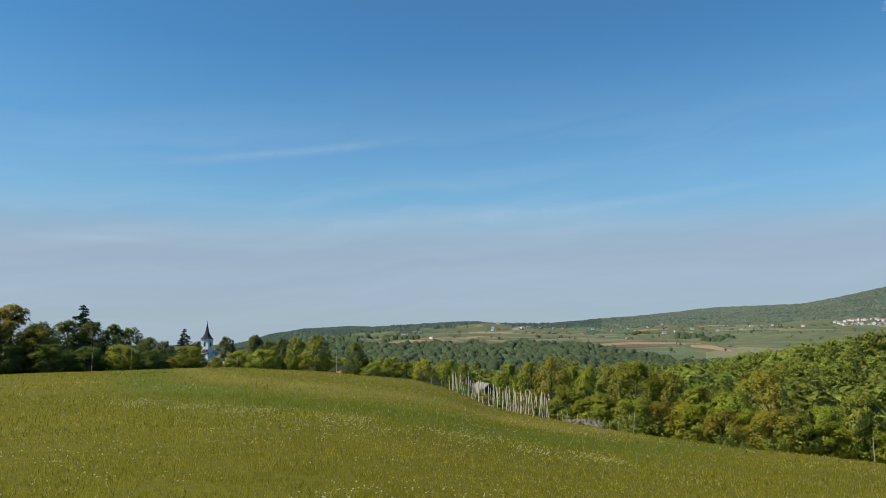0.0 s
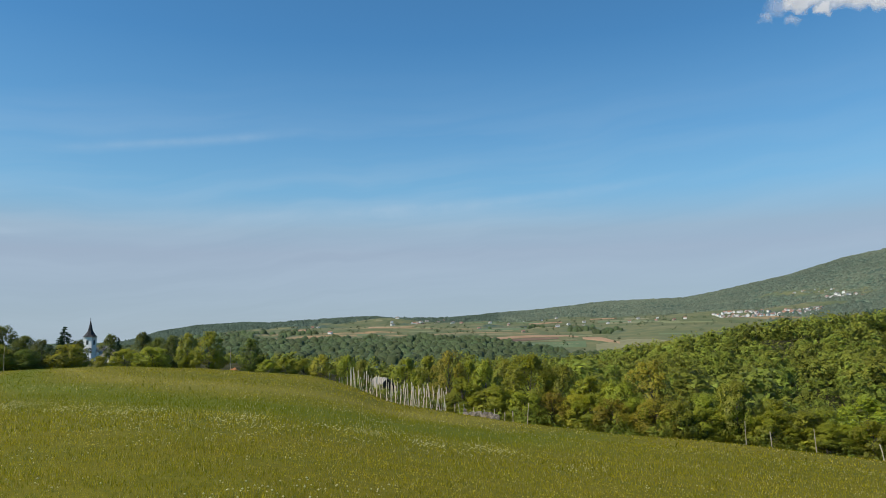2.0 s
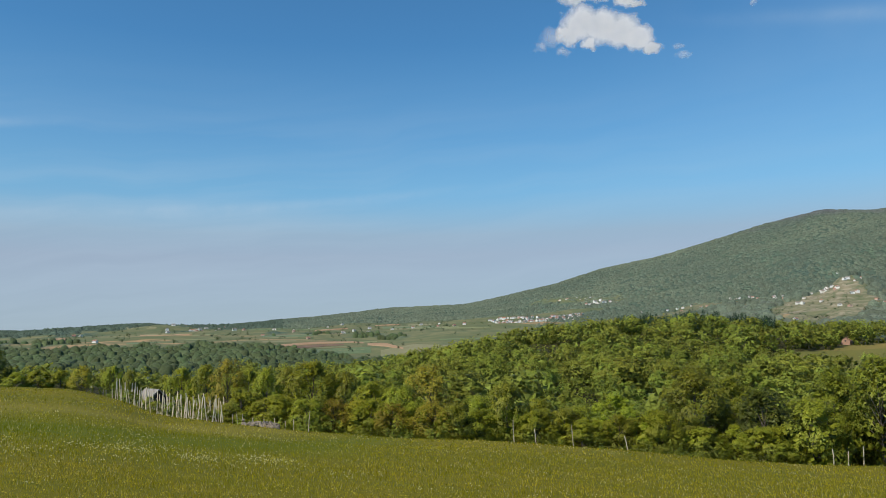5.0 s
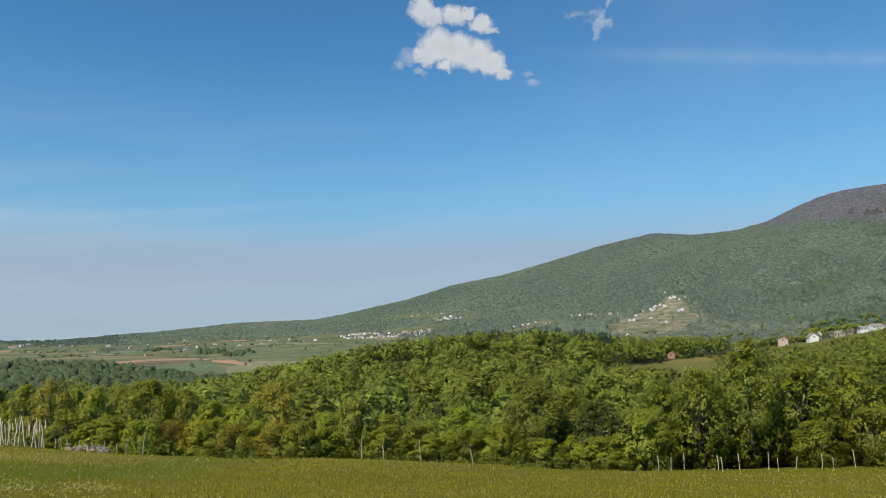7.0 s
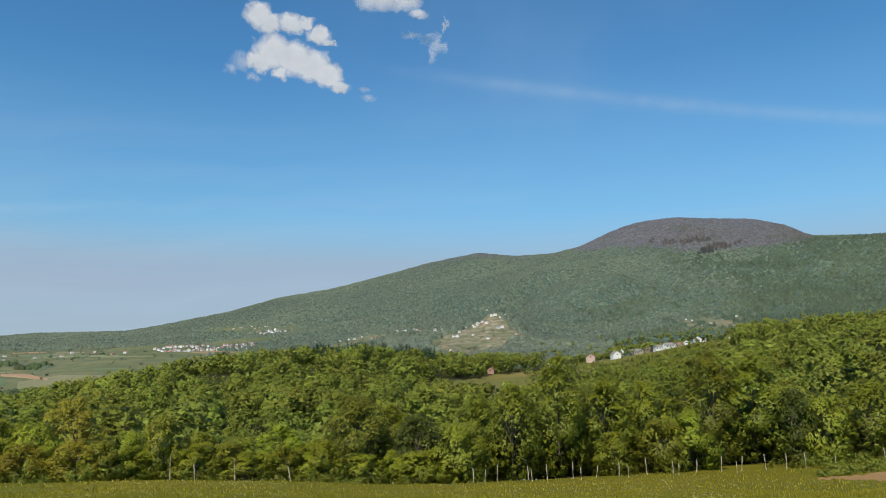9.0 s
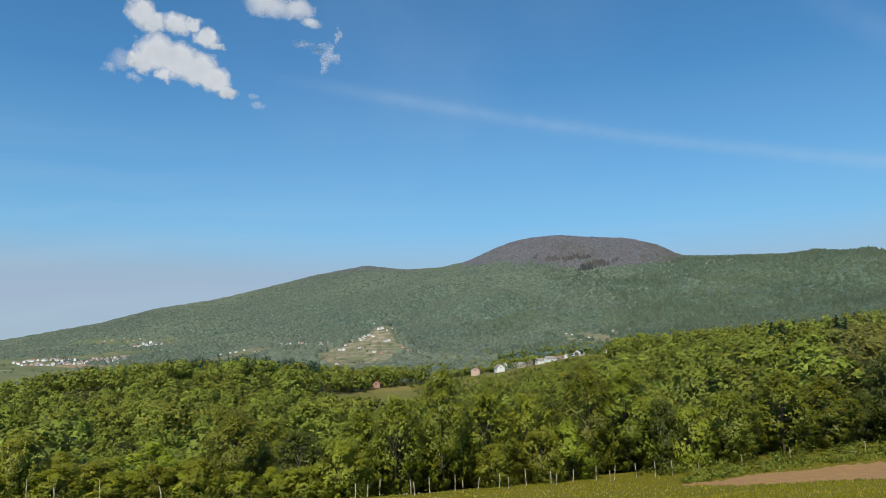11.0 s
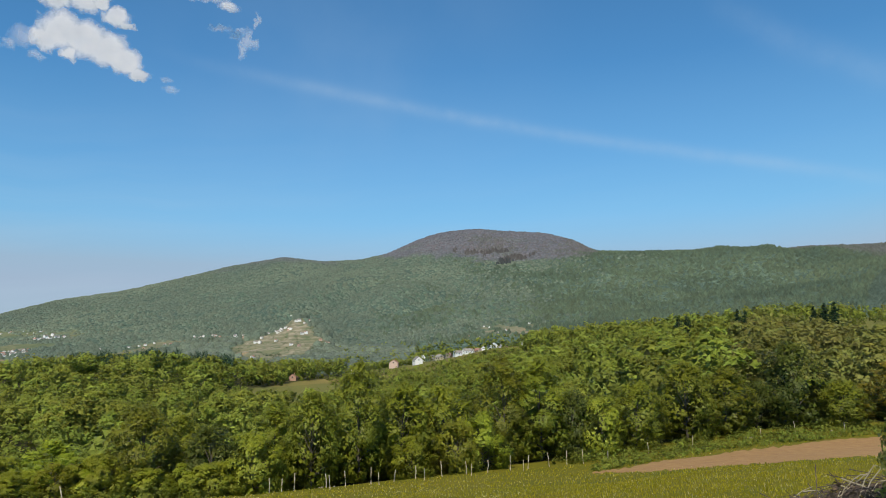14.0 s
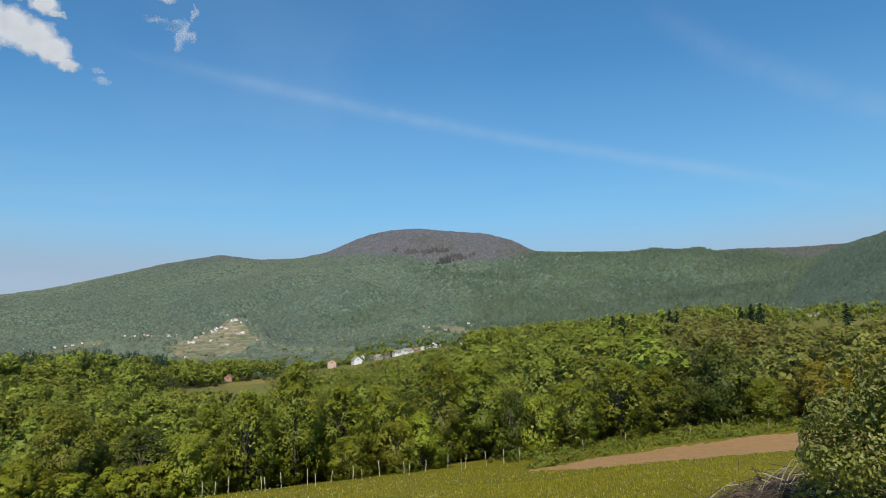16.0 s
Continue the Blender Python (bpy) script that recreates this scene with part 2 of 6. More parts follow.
RINGS = [
    # edge of the meadow
    ring((-60, -31, -16, -10, -2, 0.6, 3.6, 7.5, 13, 21, 29, 43, 50, 60, 72, 76, 80, 89, 100),
         (85, 82, 82, 79, 75, 68, 58, 53, 49, 46, 46, 47, 48, 52, 57, 60, 64, 76, 88),
         (-2.3, -2.35, -2.17, -2.55, -3.28, -4.06, -5.42, -6.07, -7.05, -7.8, -8.25, -9.3, -9.5, -9.05, -8.2, -7.85, -7.05, -5.7, -5.1)),
    # the slope below the trees
    ring((-60, -31, -10, 0, 10, 30, 50, 60, 68, 76, 90, 100),
         (150, 150, 150, 130, 120, 110, 110, 110, 110, 115, 130, 140),
         (-2.6, -2.6, -2.8, -4.5, -7.5, -9.5, -9.5, -7.8, -6.5, -5.0, -3.0, -2.6)),
    # near hill
    ring((-60, -31, -10, 0, 10, 20, 30, 40, 50, 56, 60, 64, 67, 72, 76, 81, 86, 90, 94, 100),
         (330, 330, 330, 300, 280, 240, 240, 250, 250, 250, 250, 255, 260, 270, 275, 280, 285, 290, 290, 290),
         (-1.6, -1.6, -1.9, -3.4, -5.0, -5.0, -4.3, -3.6, -4.6, -4.6, -4.5, -3.6, -2.6, -1.4, -0.6, -0.2, 0.2, 0.4, -0.6, -0.5)),
    # wooded hill and the saddle with the houses
    ring((-60, -31, -10, 5, 15, 20, 24, 29, 34, 39, 43, 48, 52, 57, 60, 62, 64, 66, 68, 72, 80, 90, 100),
         (560, 560, 560, 520, 480, 400, 400, 420, 440, 460, 470, 480, 500, 540, 550, 560, 560, 570, 570, 560, 560, 560, 560),
         (-1.6, -1.6, -2.2, -3.4, -3.8, -3.4, -2.6, -1.5, -0.7, -0.5, -0.3, -0.9, -1.2, -1.1, -0.8, -0.5, -0.2, 0.2, 0.6, 0.9, 1.3, 1.9, 2.1)),
    # far side of the valley
    ring((-60, -31, -16, -6, 0, 5, 9, 14, 19, 22, 30, 40, 50, 60, 70, 80, 90, 100),
         (950, 950, 950, 950, 950, 950, 950, 950, 950, 950, 950, 950, 950, 950, 950, 950, 950, 950),
         (-1.5, -1.5, -1.5, -1.1, -1.0, -1.3, -1.2, -1.7, -2.4, -2.2, -1.4, -0.8, -0.4, -0.2, 0.4, 0.8, 1.2, 1.6)),
    # fields and villages
    ring((-60, -31, -16, -10, -3, 3, 9, 20, 30, 40, 46, 50, 55, 60, 68, 76, 90, 100),
         (1600, 1600, 1600, 1600, 1600, 1600, 1600, 1600, 1600, 1600, 1500, 1500, 1500, 1550, 1600, 1600, 1600, 1600),
         (-1.3, -1.3, -1.1, -0.4, 0.1, 0.25, 0.2, 0.1, 0.3, 0.6, 1.0, 1.4, 1.3, 1.0, 1.6, 2.0, 2.6, 3.2)),
    # foot of the mountain
    ring((-60, -31, -16, -10, -3, 3, 9, 15, 20, 26, 31, 40, 50, 60, 70, 80, 90, 94, 96, 98, 101),
         (2600, 2600, 2600, 2600, 2600, 2600, 2600, 2600, 2600, 2600, 2600, 2600, 2600, 2600, 2600, 2600, 2600, 2600, 2600, 2600, 2600),
         (-0.9, -0.9, -0.8, 0.1, 0.6, 0.9, 0.55, 0.75, 0.95, 1.0, 1.25, 2.6, 3.6, 3.9, 4.3, 4.5, 4.6, 4.9, 5.8, 6.7, 7.3)),
    # nearer ridges of the mountain
    ring((-60, -31, -16, -3, 9, 20, 26, 30, 36.5, 41, 45.4, 52, 60, 66, 70, 73, 76.3, 81, 85.5, 89, 93, 96, 101),
         (3300,) * 23,
         (-0.8, -0.8, -0.7, 0.7, 0.75, 1.4, 1.5, 2.0, 3.4, 4.0, 5.0, 6.2, 6.6, 6.9, 7.2, 7.35, 7.55, 7.33, 7.42, 7.0, 6.6, 5.4, 5.6)),
    # skyline
    ring((-60, -17, -15.6, -13.2, -10.7, -7.2, -5.5, -3, -0.3, 2.4, 3.7, 5.2, 7.6, 12, 15.6, 20.4, 26, 28, 30, 33, 36.5, 41, 45.4, 48, 52, 55, 58, 60, 62, 63.5, 65, 67.3, 70, 72.6, 74.7, 76.3, 81, 89, 94.5, 97, 101),
         (4200,) * 41,
         (-0.55, -0.55, -0.5, 0.2, 0.6, 0.78, 0.7, 0.8, 1.0, 1.13, 0.93, 0.5, 0.86, 1.2, 1.45, 1.93, 2.05, 2.42, 2.83, 3.42, 4.42, 5.2, 6.3, 6.97, 7.7, 7.33, 7.45, 7.92, 8.8, 9.35, 9.6, 9.7, 9.38, 9.13, 8.38, 7.3, 6.8, 6.6, 6.68, 6.75, 6.5)),
    # behind the skyline
    ring((-60, -17, 5, 101), (4950,) * 4, (-0.75, -0.75, -0.3, 3.0)),
]

AZ = np.concatenate([np.arange(-180, -42, 3.0), np.arange(-42, 108, 0.45), np.arange(108, 180.1, 3.0)])
RR = np.concatenate([[0.0], np.geomspace(0.6, 60, 70)[:-1], np.geomspace(60, 600, 95)[:-1], np.geomspace(600, 4950, 165)])


def ring_values(az):
    """Distances and heights of all rings along each bearing."""
    ds, zs = [np.zeros_like(az), np.full_like(az, 20.0)], [np.zeros_like(az)]
    back = np.clip((np.abs(az - 20) - 85) / 60, 0, 1)
    for i, (b, d, e) in enumerate(RINGS):
        dd, ee = np.interp(az, b, d), np.interp(az, b, e)
        z = EYE + dd * np.tan(np.radians(ee))
        ds.append(dd)
        zs.append(z * (1 - back) + back * (dd * -0.02))
    zs.insert(1, zs[1] * 20 / ds[2])
    return np.array(ds), np.array(zs)


def spline(d, z, r):
    """Monotone cubic through (d, z), at r, for one bearing."""
    h, s = np.diff(d), np.diff(z) / np.diff(d)
    t = np.zeros(len(d))
    ok = s[1:] * s[:-1] > 0
    t[1:-1][ok] = (2 * s[1:] * s[:-1] / (s[1:] + s[:-1]))[ok]
    t[0], t[-1] = s[0], s[-1]
    i = np.clip(np.searchsorted(d, r) - 1, 0, len(h) - 1)
    u = (r - d[i]) / h[i]
    return ((2 * u ** 3 - 3 * u ** 2 + 1) * z[i] + (u ** 3 - 2 * u ** 2 + u) * h[i] * t[i]
            + (3 * u ** 2 - 2 * u ** 3) * z[i + 1] + (u ** 3 - u ** 2) * h[i] * t[i + 1])


def waves(x, y, size, seed):
    """A cheap smooth noise made of sine waves, about -1 to 1."""
    rng = np.random.RandomState(seed)
    out = 0
    for _ in range(7):
        a, k, p = rng.rand() * 6.28, (0.6 + rng.rand()) * 6.28 / size, rng.rand() * 6.28
        out = out + np.sin((x * np.cos(a) + y * np.sin(a)) * k + p)
    return out / 3.2


DS, ZS = ring_values(AZ)


def smoothed(values, degrees):
    """Values along AZ, smoothed over some degrees of bearing."""
    even = np.arange(-180, 180, 0.25)
    v = np.interp(even, AZ, values)
    k = np.arange(-80, 81) * 0.25
    w = np.exp(-((k / degrees) ** 2))
    v = np.convolve(np.concatenate([v[-80:], v, v[:80]]), w / w.sum(), "valid")
    return np.interp(AZ, even, v, period=360)


ZS[1], ZS[2], DS[2] = smoothed(ZS[1], 7.0), smoothed(ZS[2], 0.9), smoothed(DS[2], 0.9)
GZ = np.array([spline(DS[:, i], ZS[:, i], RR) for i in range(len(AZ))])  # bearing x distance
gx, gy = polar(AZ[:, None], RR[None, :])
# the knoll with the terraced village
rise = np.interp(AZ, (44, 45.5, 48, 49.5, 51, 51.9, 52.6, 53.1, 53.8, 54.4, 55, 55.8, 57), (0, 18, 10, 12, 15, 23, 39, 49, 48, 43, 31, 10, 0))[:, None]
rise = rise * (1 + 0.22 * waves(gx, gy, 55, 91))
GZ += rise * np.exp(-((((RR - 1480) / np.where(RR < 1480, 190, 150)) ** 2)))[None]
knoll = np.clip((AZ[:, None] - 47.2) / 0.5, 0, 1) * np.clip((56.2 - AZ[:, None]) / 0.5, 0, 1) * np.clip((RR - 1060) / 40, 0, 1)[None] * np.clip((1540 - RR) / 30, 0, 1)[None]
GZ += waves(gx, gy, 60, 9) * 2.2 * knoll
GZ += waves(gx, gy, 14, 1) * 0.05 * np.clip(RR / 15, 0, 1)[None] * (RR < 200)[None]
spur = np.clip((RR - 1900) / 700, 0, 1) * np.clip((3300 - RR) / 800, 0, 1)
GZ += (np.abs(waves(gx, gy, 900, 22)) * 62 - 30 + waves(gx, gy, 420, 23) * 16) * spur[None] * np.clip((AZ[:, None] - 20) / 15, 0, 1) * np.clip((97 - AZ[:, None]) / 6, 0, 1)
GZ += waves(gx, gy, 260, 2) * np.clip((RR - 500) / 2500, 0, 1)[None] * 9 * np.clip((4100 - RR) / 800, 0, 1)[None]
# how wooded, tilled and bare the land is
AZ2, R2 = np.repeat(AZ[:, None], len(RR), 1), np.repeat(RR[None], len(AZ), 0)
edge = np.interp(AZ, *RINGS[0][:2])[:, None]
patches = waves(gx, gy, 420, 3) + 0.5 * waves(gx, gy, 130, 4)
openness = np.interp(AZ, (-16, -8, -4, 0, 6, 20, 30, 38, 44, 60), (-0.6, 0.0, 0.5, 0.6, 0.7, 1.2, 0.9, -0.2, -0.8, -1.6))[:, None]
in_band = np.clip((R2 - 1000) / 120, 0, 1) * np.clip((np.interp(AZ, (-16, 0, 6, 20, 40, 60), (2000, 2500, 2300, 2500, 2300, 1900))[:, None] - R2) / 250, 0, 1)
open_far = np.clip((patches * 0.8 + openness) * 3 + 0.2, 0, 1) * in_band
elev = np.degrees(np.arctan2(GZ - EYE, R2 + 0.01))


def inside(outline, a, e):
    """Which bearings and elevations lie inside an outline."""
    hit = np.zeros(np.broadcast(a, e).shape, bool)
    for (a0, e0), (a1, e1) in zip(outline, outline[1:] + outline[:1]):
        if e0 != e1:
            hit ^= ((e0 > e) != (e1 > e)) & (a < (a1 - a0) * (e - e0) / (e1 - e0) + a0)
    return hit


TERRACES = [(52.5, 3.6), (54.1, 3.0), (54.5, 2.2), (55.6, 1.25), (54.3, 0.95), (54.3, 0.4), (52.0, -0.1), (50.8, -0.5), (49.5, 0.05), (48.3, 0.7), (48.4, 1.25), (49.5, 1.6), (50.7, 1.95), (52.0, 2.7)]
CLEARING = [(39.8, 0.75), (41.1, 1.05), (43.0, 1.6), (45.2, 1.75), (46.5, 1.9), (49.5, 1.85), (49.5, 1.6), (45.0, 1.55), (43.7, 1.15), (42.0, 0.85)]
fray = 0.1 * waves(gx, gy, 40, 62)
terraces = (inside(TERRACES, AZ2 + fray, elev + fray) & (R2 > 1000) & (R2 < 1600)) * 1.0
west = (inside(CLEARING, AZ2 + fray, elev + fray) & (R2 > 1150) & (R2 < 2300)) * 0.8
flank = np.clip(1.1 - ((AZ2 - 69.4) / 2.2) ** 2 - ((elev - 1.95) / 0.55) ** 2 + 1.1 * waves(gx, gy, 45, 61), 0, 1) * (R2 > 1300) * (R2 < 2300)
upper = np.clip(1.2 - ((AZ2 - 34.0) / 4.2) ** 2 - ((elev - 2.25) / 0.2) ** 2 + 0.8 * waves(gx, gy, 90, 64), 0, 1) * (R2 > 1800) * (R2 < 3200)
DRY = np.clip(terraces * np.clip(0.75 + 0.55 * waves(gx, gy, 70, 65) + 0.3 * (elev - 1.2), 0.15, 1) + 0.8 * flank + 0.5 * west, 0, 1)
open_far = np.maximum.reduce([open_far, terraces, np.clip(flank * 2, 0, 1), np.clip(west * 2, 0, 1), np.clip(upper * 2, 0, 1)])
WOOD = np.where(R2 < edge + 8, 0.0, 1.0 - open_far)
WOOD = np.where((R2 > 60) & (R2 < 420) & (AZ2 < -6), np.clip((R2 - 150) / 50, 0, 1), WOOD)
pasture = (AZ2 > 48.4) & (AZ2 < 57.2) & (R2 > 280) & (R2 < 520) & (elev < np.interp(AZ2, (48.6, 51.2, 53.2, 57.0), (-1.9, -1.85, -1.5, -1.2)))
saddle = (pasture & (elev > -3.7)) | ((AZ2 > 57) & (AZ2 < 70.8) & (R2 > 300) & (R2 < 660))
WOOD = np.where(saddle | ((AZ2 > 93.3) & (R2 > 265) & (R2 < 590)), 0.0, WOOD)
CROP = np.where((R2 > 250) & ~((AZ2 > 47) & (AZ2 < 101) & (R2 < 640)), 1.0, np.where(R2 > 200, 0.35, 0.0))
leafless = np.interp(AZ2, (56, 58, 59.9, 62, 65.4, 68.7, 70.9, 74, 76.5, 78), (9.5, 8.1, 7.75, 7.8, 7.75, 7.25, 7.3, 7.4, 7.5, 9.0)) + 0.16 * waves(gx, gy, 160, 8)
# past bearing 90 the bare tone paints the faint purplish distance
summit = np.clip((elev - leafless) / 0.25, 0, 1) * (R2 > 2700) + 0.6 * np.exp(-(((AZ2 - 52) / 4) ** 2)) * np.clip((R2 - 3700) / 250, 0, 1) + 0.7 * (AZ2 > 90) * np.clip((R2 - 3400) / 200, 0, 1)
BARE = np.clip(summit + 0.25 * waves(gx, gy, 240, 6) * (summit > 0.05), 0, 1)
GZ += WOOD * np.clip((R2 - 700) / 500, 0, 1) * (np.random.RandomState(5).rand(*GZ.shape) * 1.2 + waves(gx, gy, 45, 7) * 2.5)


def ground(x, y):
    """Height of the land at places x, y."""
    az, r = np.degrees(np.arctan2(x, y)), np.hypot(x, y)
    i = np.clip(np.searchsorted(AZ, az) - 1, 0, len(AZ) - 2)
    j = np.clip(np.searchsorted(RR, r) - 1, 0, len(RR) - 2)
    u, v = (az - AZ[i]) / (AZ[i + 1] - AZ[i]), np.clip((r - RR[j]) / (RR[j + 1] - RR[j]), 0, 1)
    return (GZ[i, j] * (1 - u) + GZ[i + 1, j] * u) * (1 - v) + (GZ[i, j + 1] * (1 - u) + GZ[i + 1, j + 1] * u) * v


def at(az, r, up=0.0):
    x, y = polar(az, r)
    return Vector((float(x), float(y), float(ground(np.float64(x), np.float64(y))) + up))


def build_ground():
    na, nr = len(AZ) - 1, len(RR)
    v = np.stack([gx[:-1], gy[:-1], GZ[:-1]], -1).reshape(-1, 3)
    i, j = np.meshgrid(np.arange(na), np.arange(nr - 1), indexing="ij")
    i2 = (i + 1) % na
    f = np.stack([i * nr + j, i * nr + j + 1, i2 * nr + j + 1, i2 * nr + j], -1).reshape(-1, 4)
    me = array_mesh("ground", v, f, smooth=True)
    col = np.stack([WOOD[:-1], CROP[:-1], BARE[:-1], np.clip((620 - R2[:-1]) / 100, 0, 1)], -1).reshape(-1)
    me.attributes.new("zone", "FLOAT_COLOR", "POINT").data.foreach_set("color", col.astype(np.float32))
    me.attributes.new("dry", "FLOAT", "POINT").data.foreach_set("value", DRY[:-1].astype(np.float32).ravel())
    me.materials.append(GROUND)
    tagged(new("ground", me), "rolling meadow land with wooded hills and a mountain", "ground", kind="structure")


build_ground()


# ---- sky veil: thin high cloud and low haze, painted as emission ----
def build_veil():
    az, el = np.arange(-60, 121, 1.5), np.concatenate([np.arange(-2, 12, 0.5), np.arange(12, 60, 1.5)])
    A, E = np.meshgrid(np.radians(az), np.radians(el), indexing="ij")
    R = 4850.0
    v = np.stack([R * np.sin(A) * np.cos(E), R * np.cos(A) * np.cos(E), R * np.sin(E)], -1).reshape(-1, 3)
    n = len(el)
    i, j = np.meshgrid(np.arange(len(az) - 1), np.arange(n - 1), indexing="ij")
    f = np.stack([i * n + j, (i + 1) * n + j, (i + 1) * n + j + 1, i * n + j + 1], -1).reshape(-1, 4)
    me = array_mesh("sky_veil", v, f, smooth=True)
    deg = me.attributes.new("bearing", "FLOAT_VECTOR", "POINT")
    deg.data.foreach_set("vector", np.stack([np.degrees(A), np.degrees(E), A * 0], -1).astype(np.float32).ravel())
    m = Nodes("thin_cloud")
    b = m.add("Attribute", {"attribute_name": "bearing"}).outputs["Vector"]
    s = m.add("SeparateXYZ", _0=b)
    azi, ele = s.outputs[0], s.outputs[1]
    warp = m.math("MULTIPLY", m.math("SUBTRACT", m.noise(0.06, 3, 0.5, b), 0.5), 5.0)
    tilt = m.math("ADD", ele, m.math("ADD", warp, m.math("MULTIPLY", azi, -0.09)))
    vec = m.add("CombineXYZ", _0=m.math("MULTIPLY", azi, 0.03), _1=m.math("MULTIPLY", tilt, 0.4)).outputs[0]
    thin = m.ramp(m.noise(1.0, 5, 0.52, vec), 0.42, 0.85)
    thin = m.math("MULTIPLY", thin, m.math("MULTIPLY", m.ramp(ele, 20.0, 8.0), 0.42))
    thin = m.math("MULTIPLY", thin, m.math("ADD", m.math("MULTIPLY", m.ramp(azi, 60.0, 10.0), 0.8), 0.2))
    # the bank of haze low down, thickest over the plain, painted as a glow
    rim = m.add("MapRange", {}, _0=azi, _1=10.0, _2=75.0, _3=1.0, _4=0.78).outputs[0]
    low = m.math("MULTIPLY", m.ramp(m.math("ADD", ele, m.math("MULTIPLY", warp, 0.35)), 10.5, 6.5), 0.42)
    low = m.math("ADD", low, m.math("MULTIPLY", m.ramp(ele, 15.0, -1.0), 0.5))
    # an even teal glow that pales the whole lower sky
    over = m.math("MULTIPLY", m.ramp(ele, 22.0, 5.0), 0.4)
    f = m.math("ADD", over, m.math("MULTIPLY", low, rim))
    streak = thin
    # long streaks: bearing of the start, elevation there, slope, bend, width, length, strength
    for a0, e0, k1, k2, wid, ln, st in ((42, 22.5, -0.13, -0.00145, 0.5, 62, 0.24), (85, 25.4, -0.7, 0.006, 1.1, 22, 0.14), (-33, 7.05, 0.0, 0.0, 0.28, 13, 0.3),
                                        (-21, 12.9, 0.13, 0.0, 0.3, 19, 0.25), (-5, 9.2, 0.02, 0.0014, 0.35, 32, 0.25), (-18, 8.4, 0.03, 0.0, 0.5, 34, 0.2)):
        u = m.math("SUBTRACT", azi, a0)
        line = m.math("ADD", m.math("MULTIPLY", u, k1), m.math("MULTIPLY", m.math("MULTIPLY", u, u), k2))
        off = m.math("SUBTRACT", m.math("SUBTRACT", ele, e0), m.math("ADD", line, m.math("MULTIPLY", warp, 0.12)))
        off = m.math("DIVIDE", off, wid)
        bell = m.math("POWER", 2.718, m.math("MULTIPLY", m.math("MULTIPLY", off, off), -1.0))
        ends = m.math("MULTIPLY", m.ramp(u, 0.0, ln * 0.25), m.ramp(u, ln, ln * 0.75))
        torn = m.ramp(m.noise(0.35, 5, 0.6, b), 0.1, 0.75)
        streak = m.math("ADD", streak, m.math("MULTIPLY", m.math("MULTIPLY", bell, ends), m.math("MULTIPLY", torn, st)))
    # a faint sheet high up over the mountain
    sheet = m.math("MULTIPLY", m.math("MULTIPLY", m.ramp(azi, 35.0, 55.0), m.ramp(azi, 76.0, 58.0)), m.ramp(ele, 8.0, 18.0))
    streak = m.math("ADD", streak, m.math("MULTIPLY", sheet, m.math("ADD", 0.03, m.math("MULTIPLY", m.ramp(m.noise(0.12, 4, 0.5, b), 0.35, 0.7), 0.06))))
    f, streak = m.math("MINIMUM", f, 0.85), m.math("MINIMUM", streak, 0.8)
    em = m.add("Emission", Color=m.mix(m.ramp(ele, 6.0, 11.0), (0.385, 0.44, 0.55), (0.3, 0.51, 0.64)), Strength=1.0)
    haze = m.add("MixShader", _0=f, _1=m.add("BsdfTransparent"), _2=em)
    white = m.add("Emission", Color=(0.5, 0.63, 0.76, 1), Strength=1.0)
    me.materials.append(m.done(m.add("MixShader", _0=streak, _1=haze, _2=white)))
    tagged(new("sky_veil", me), "thin white high cloud in streaks and low haze, glowing over blue sky", "cloud", kind="structure")


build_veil()


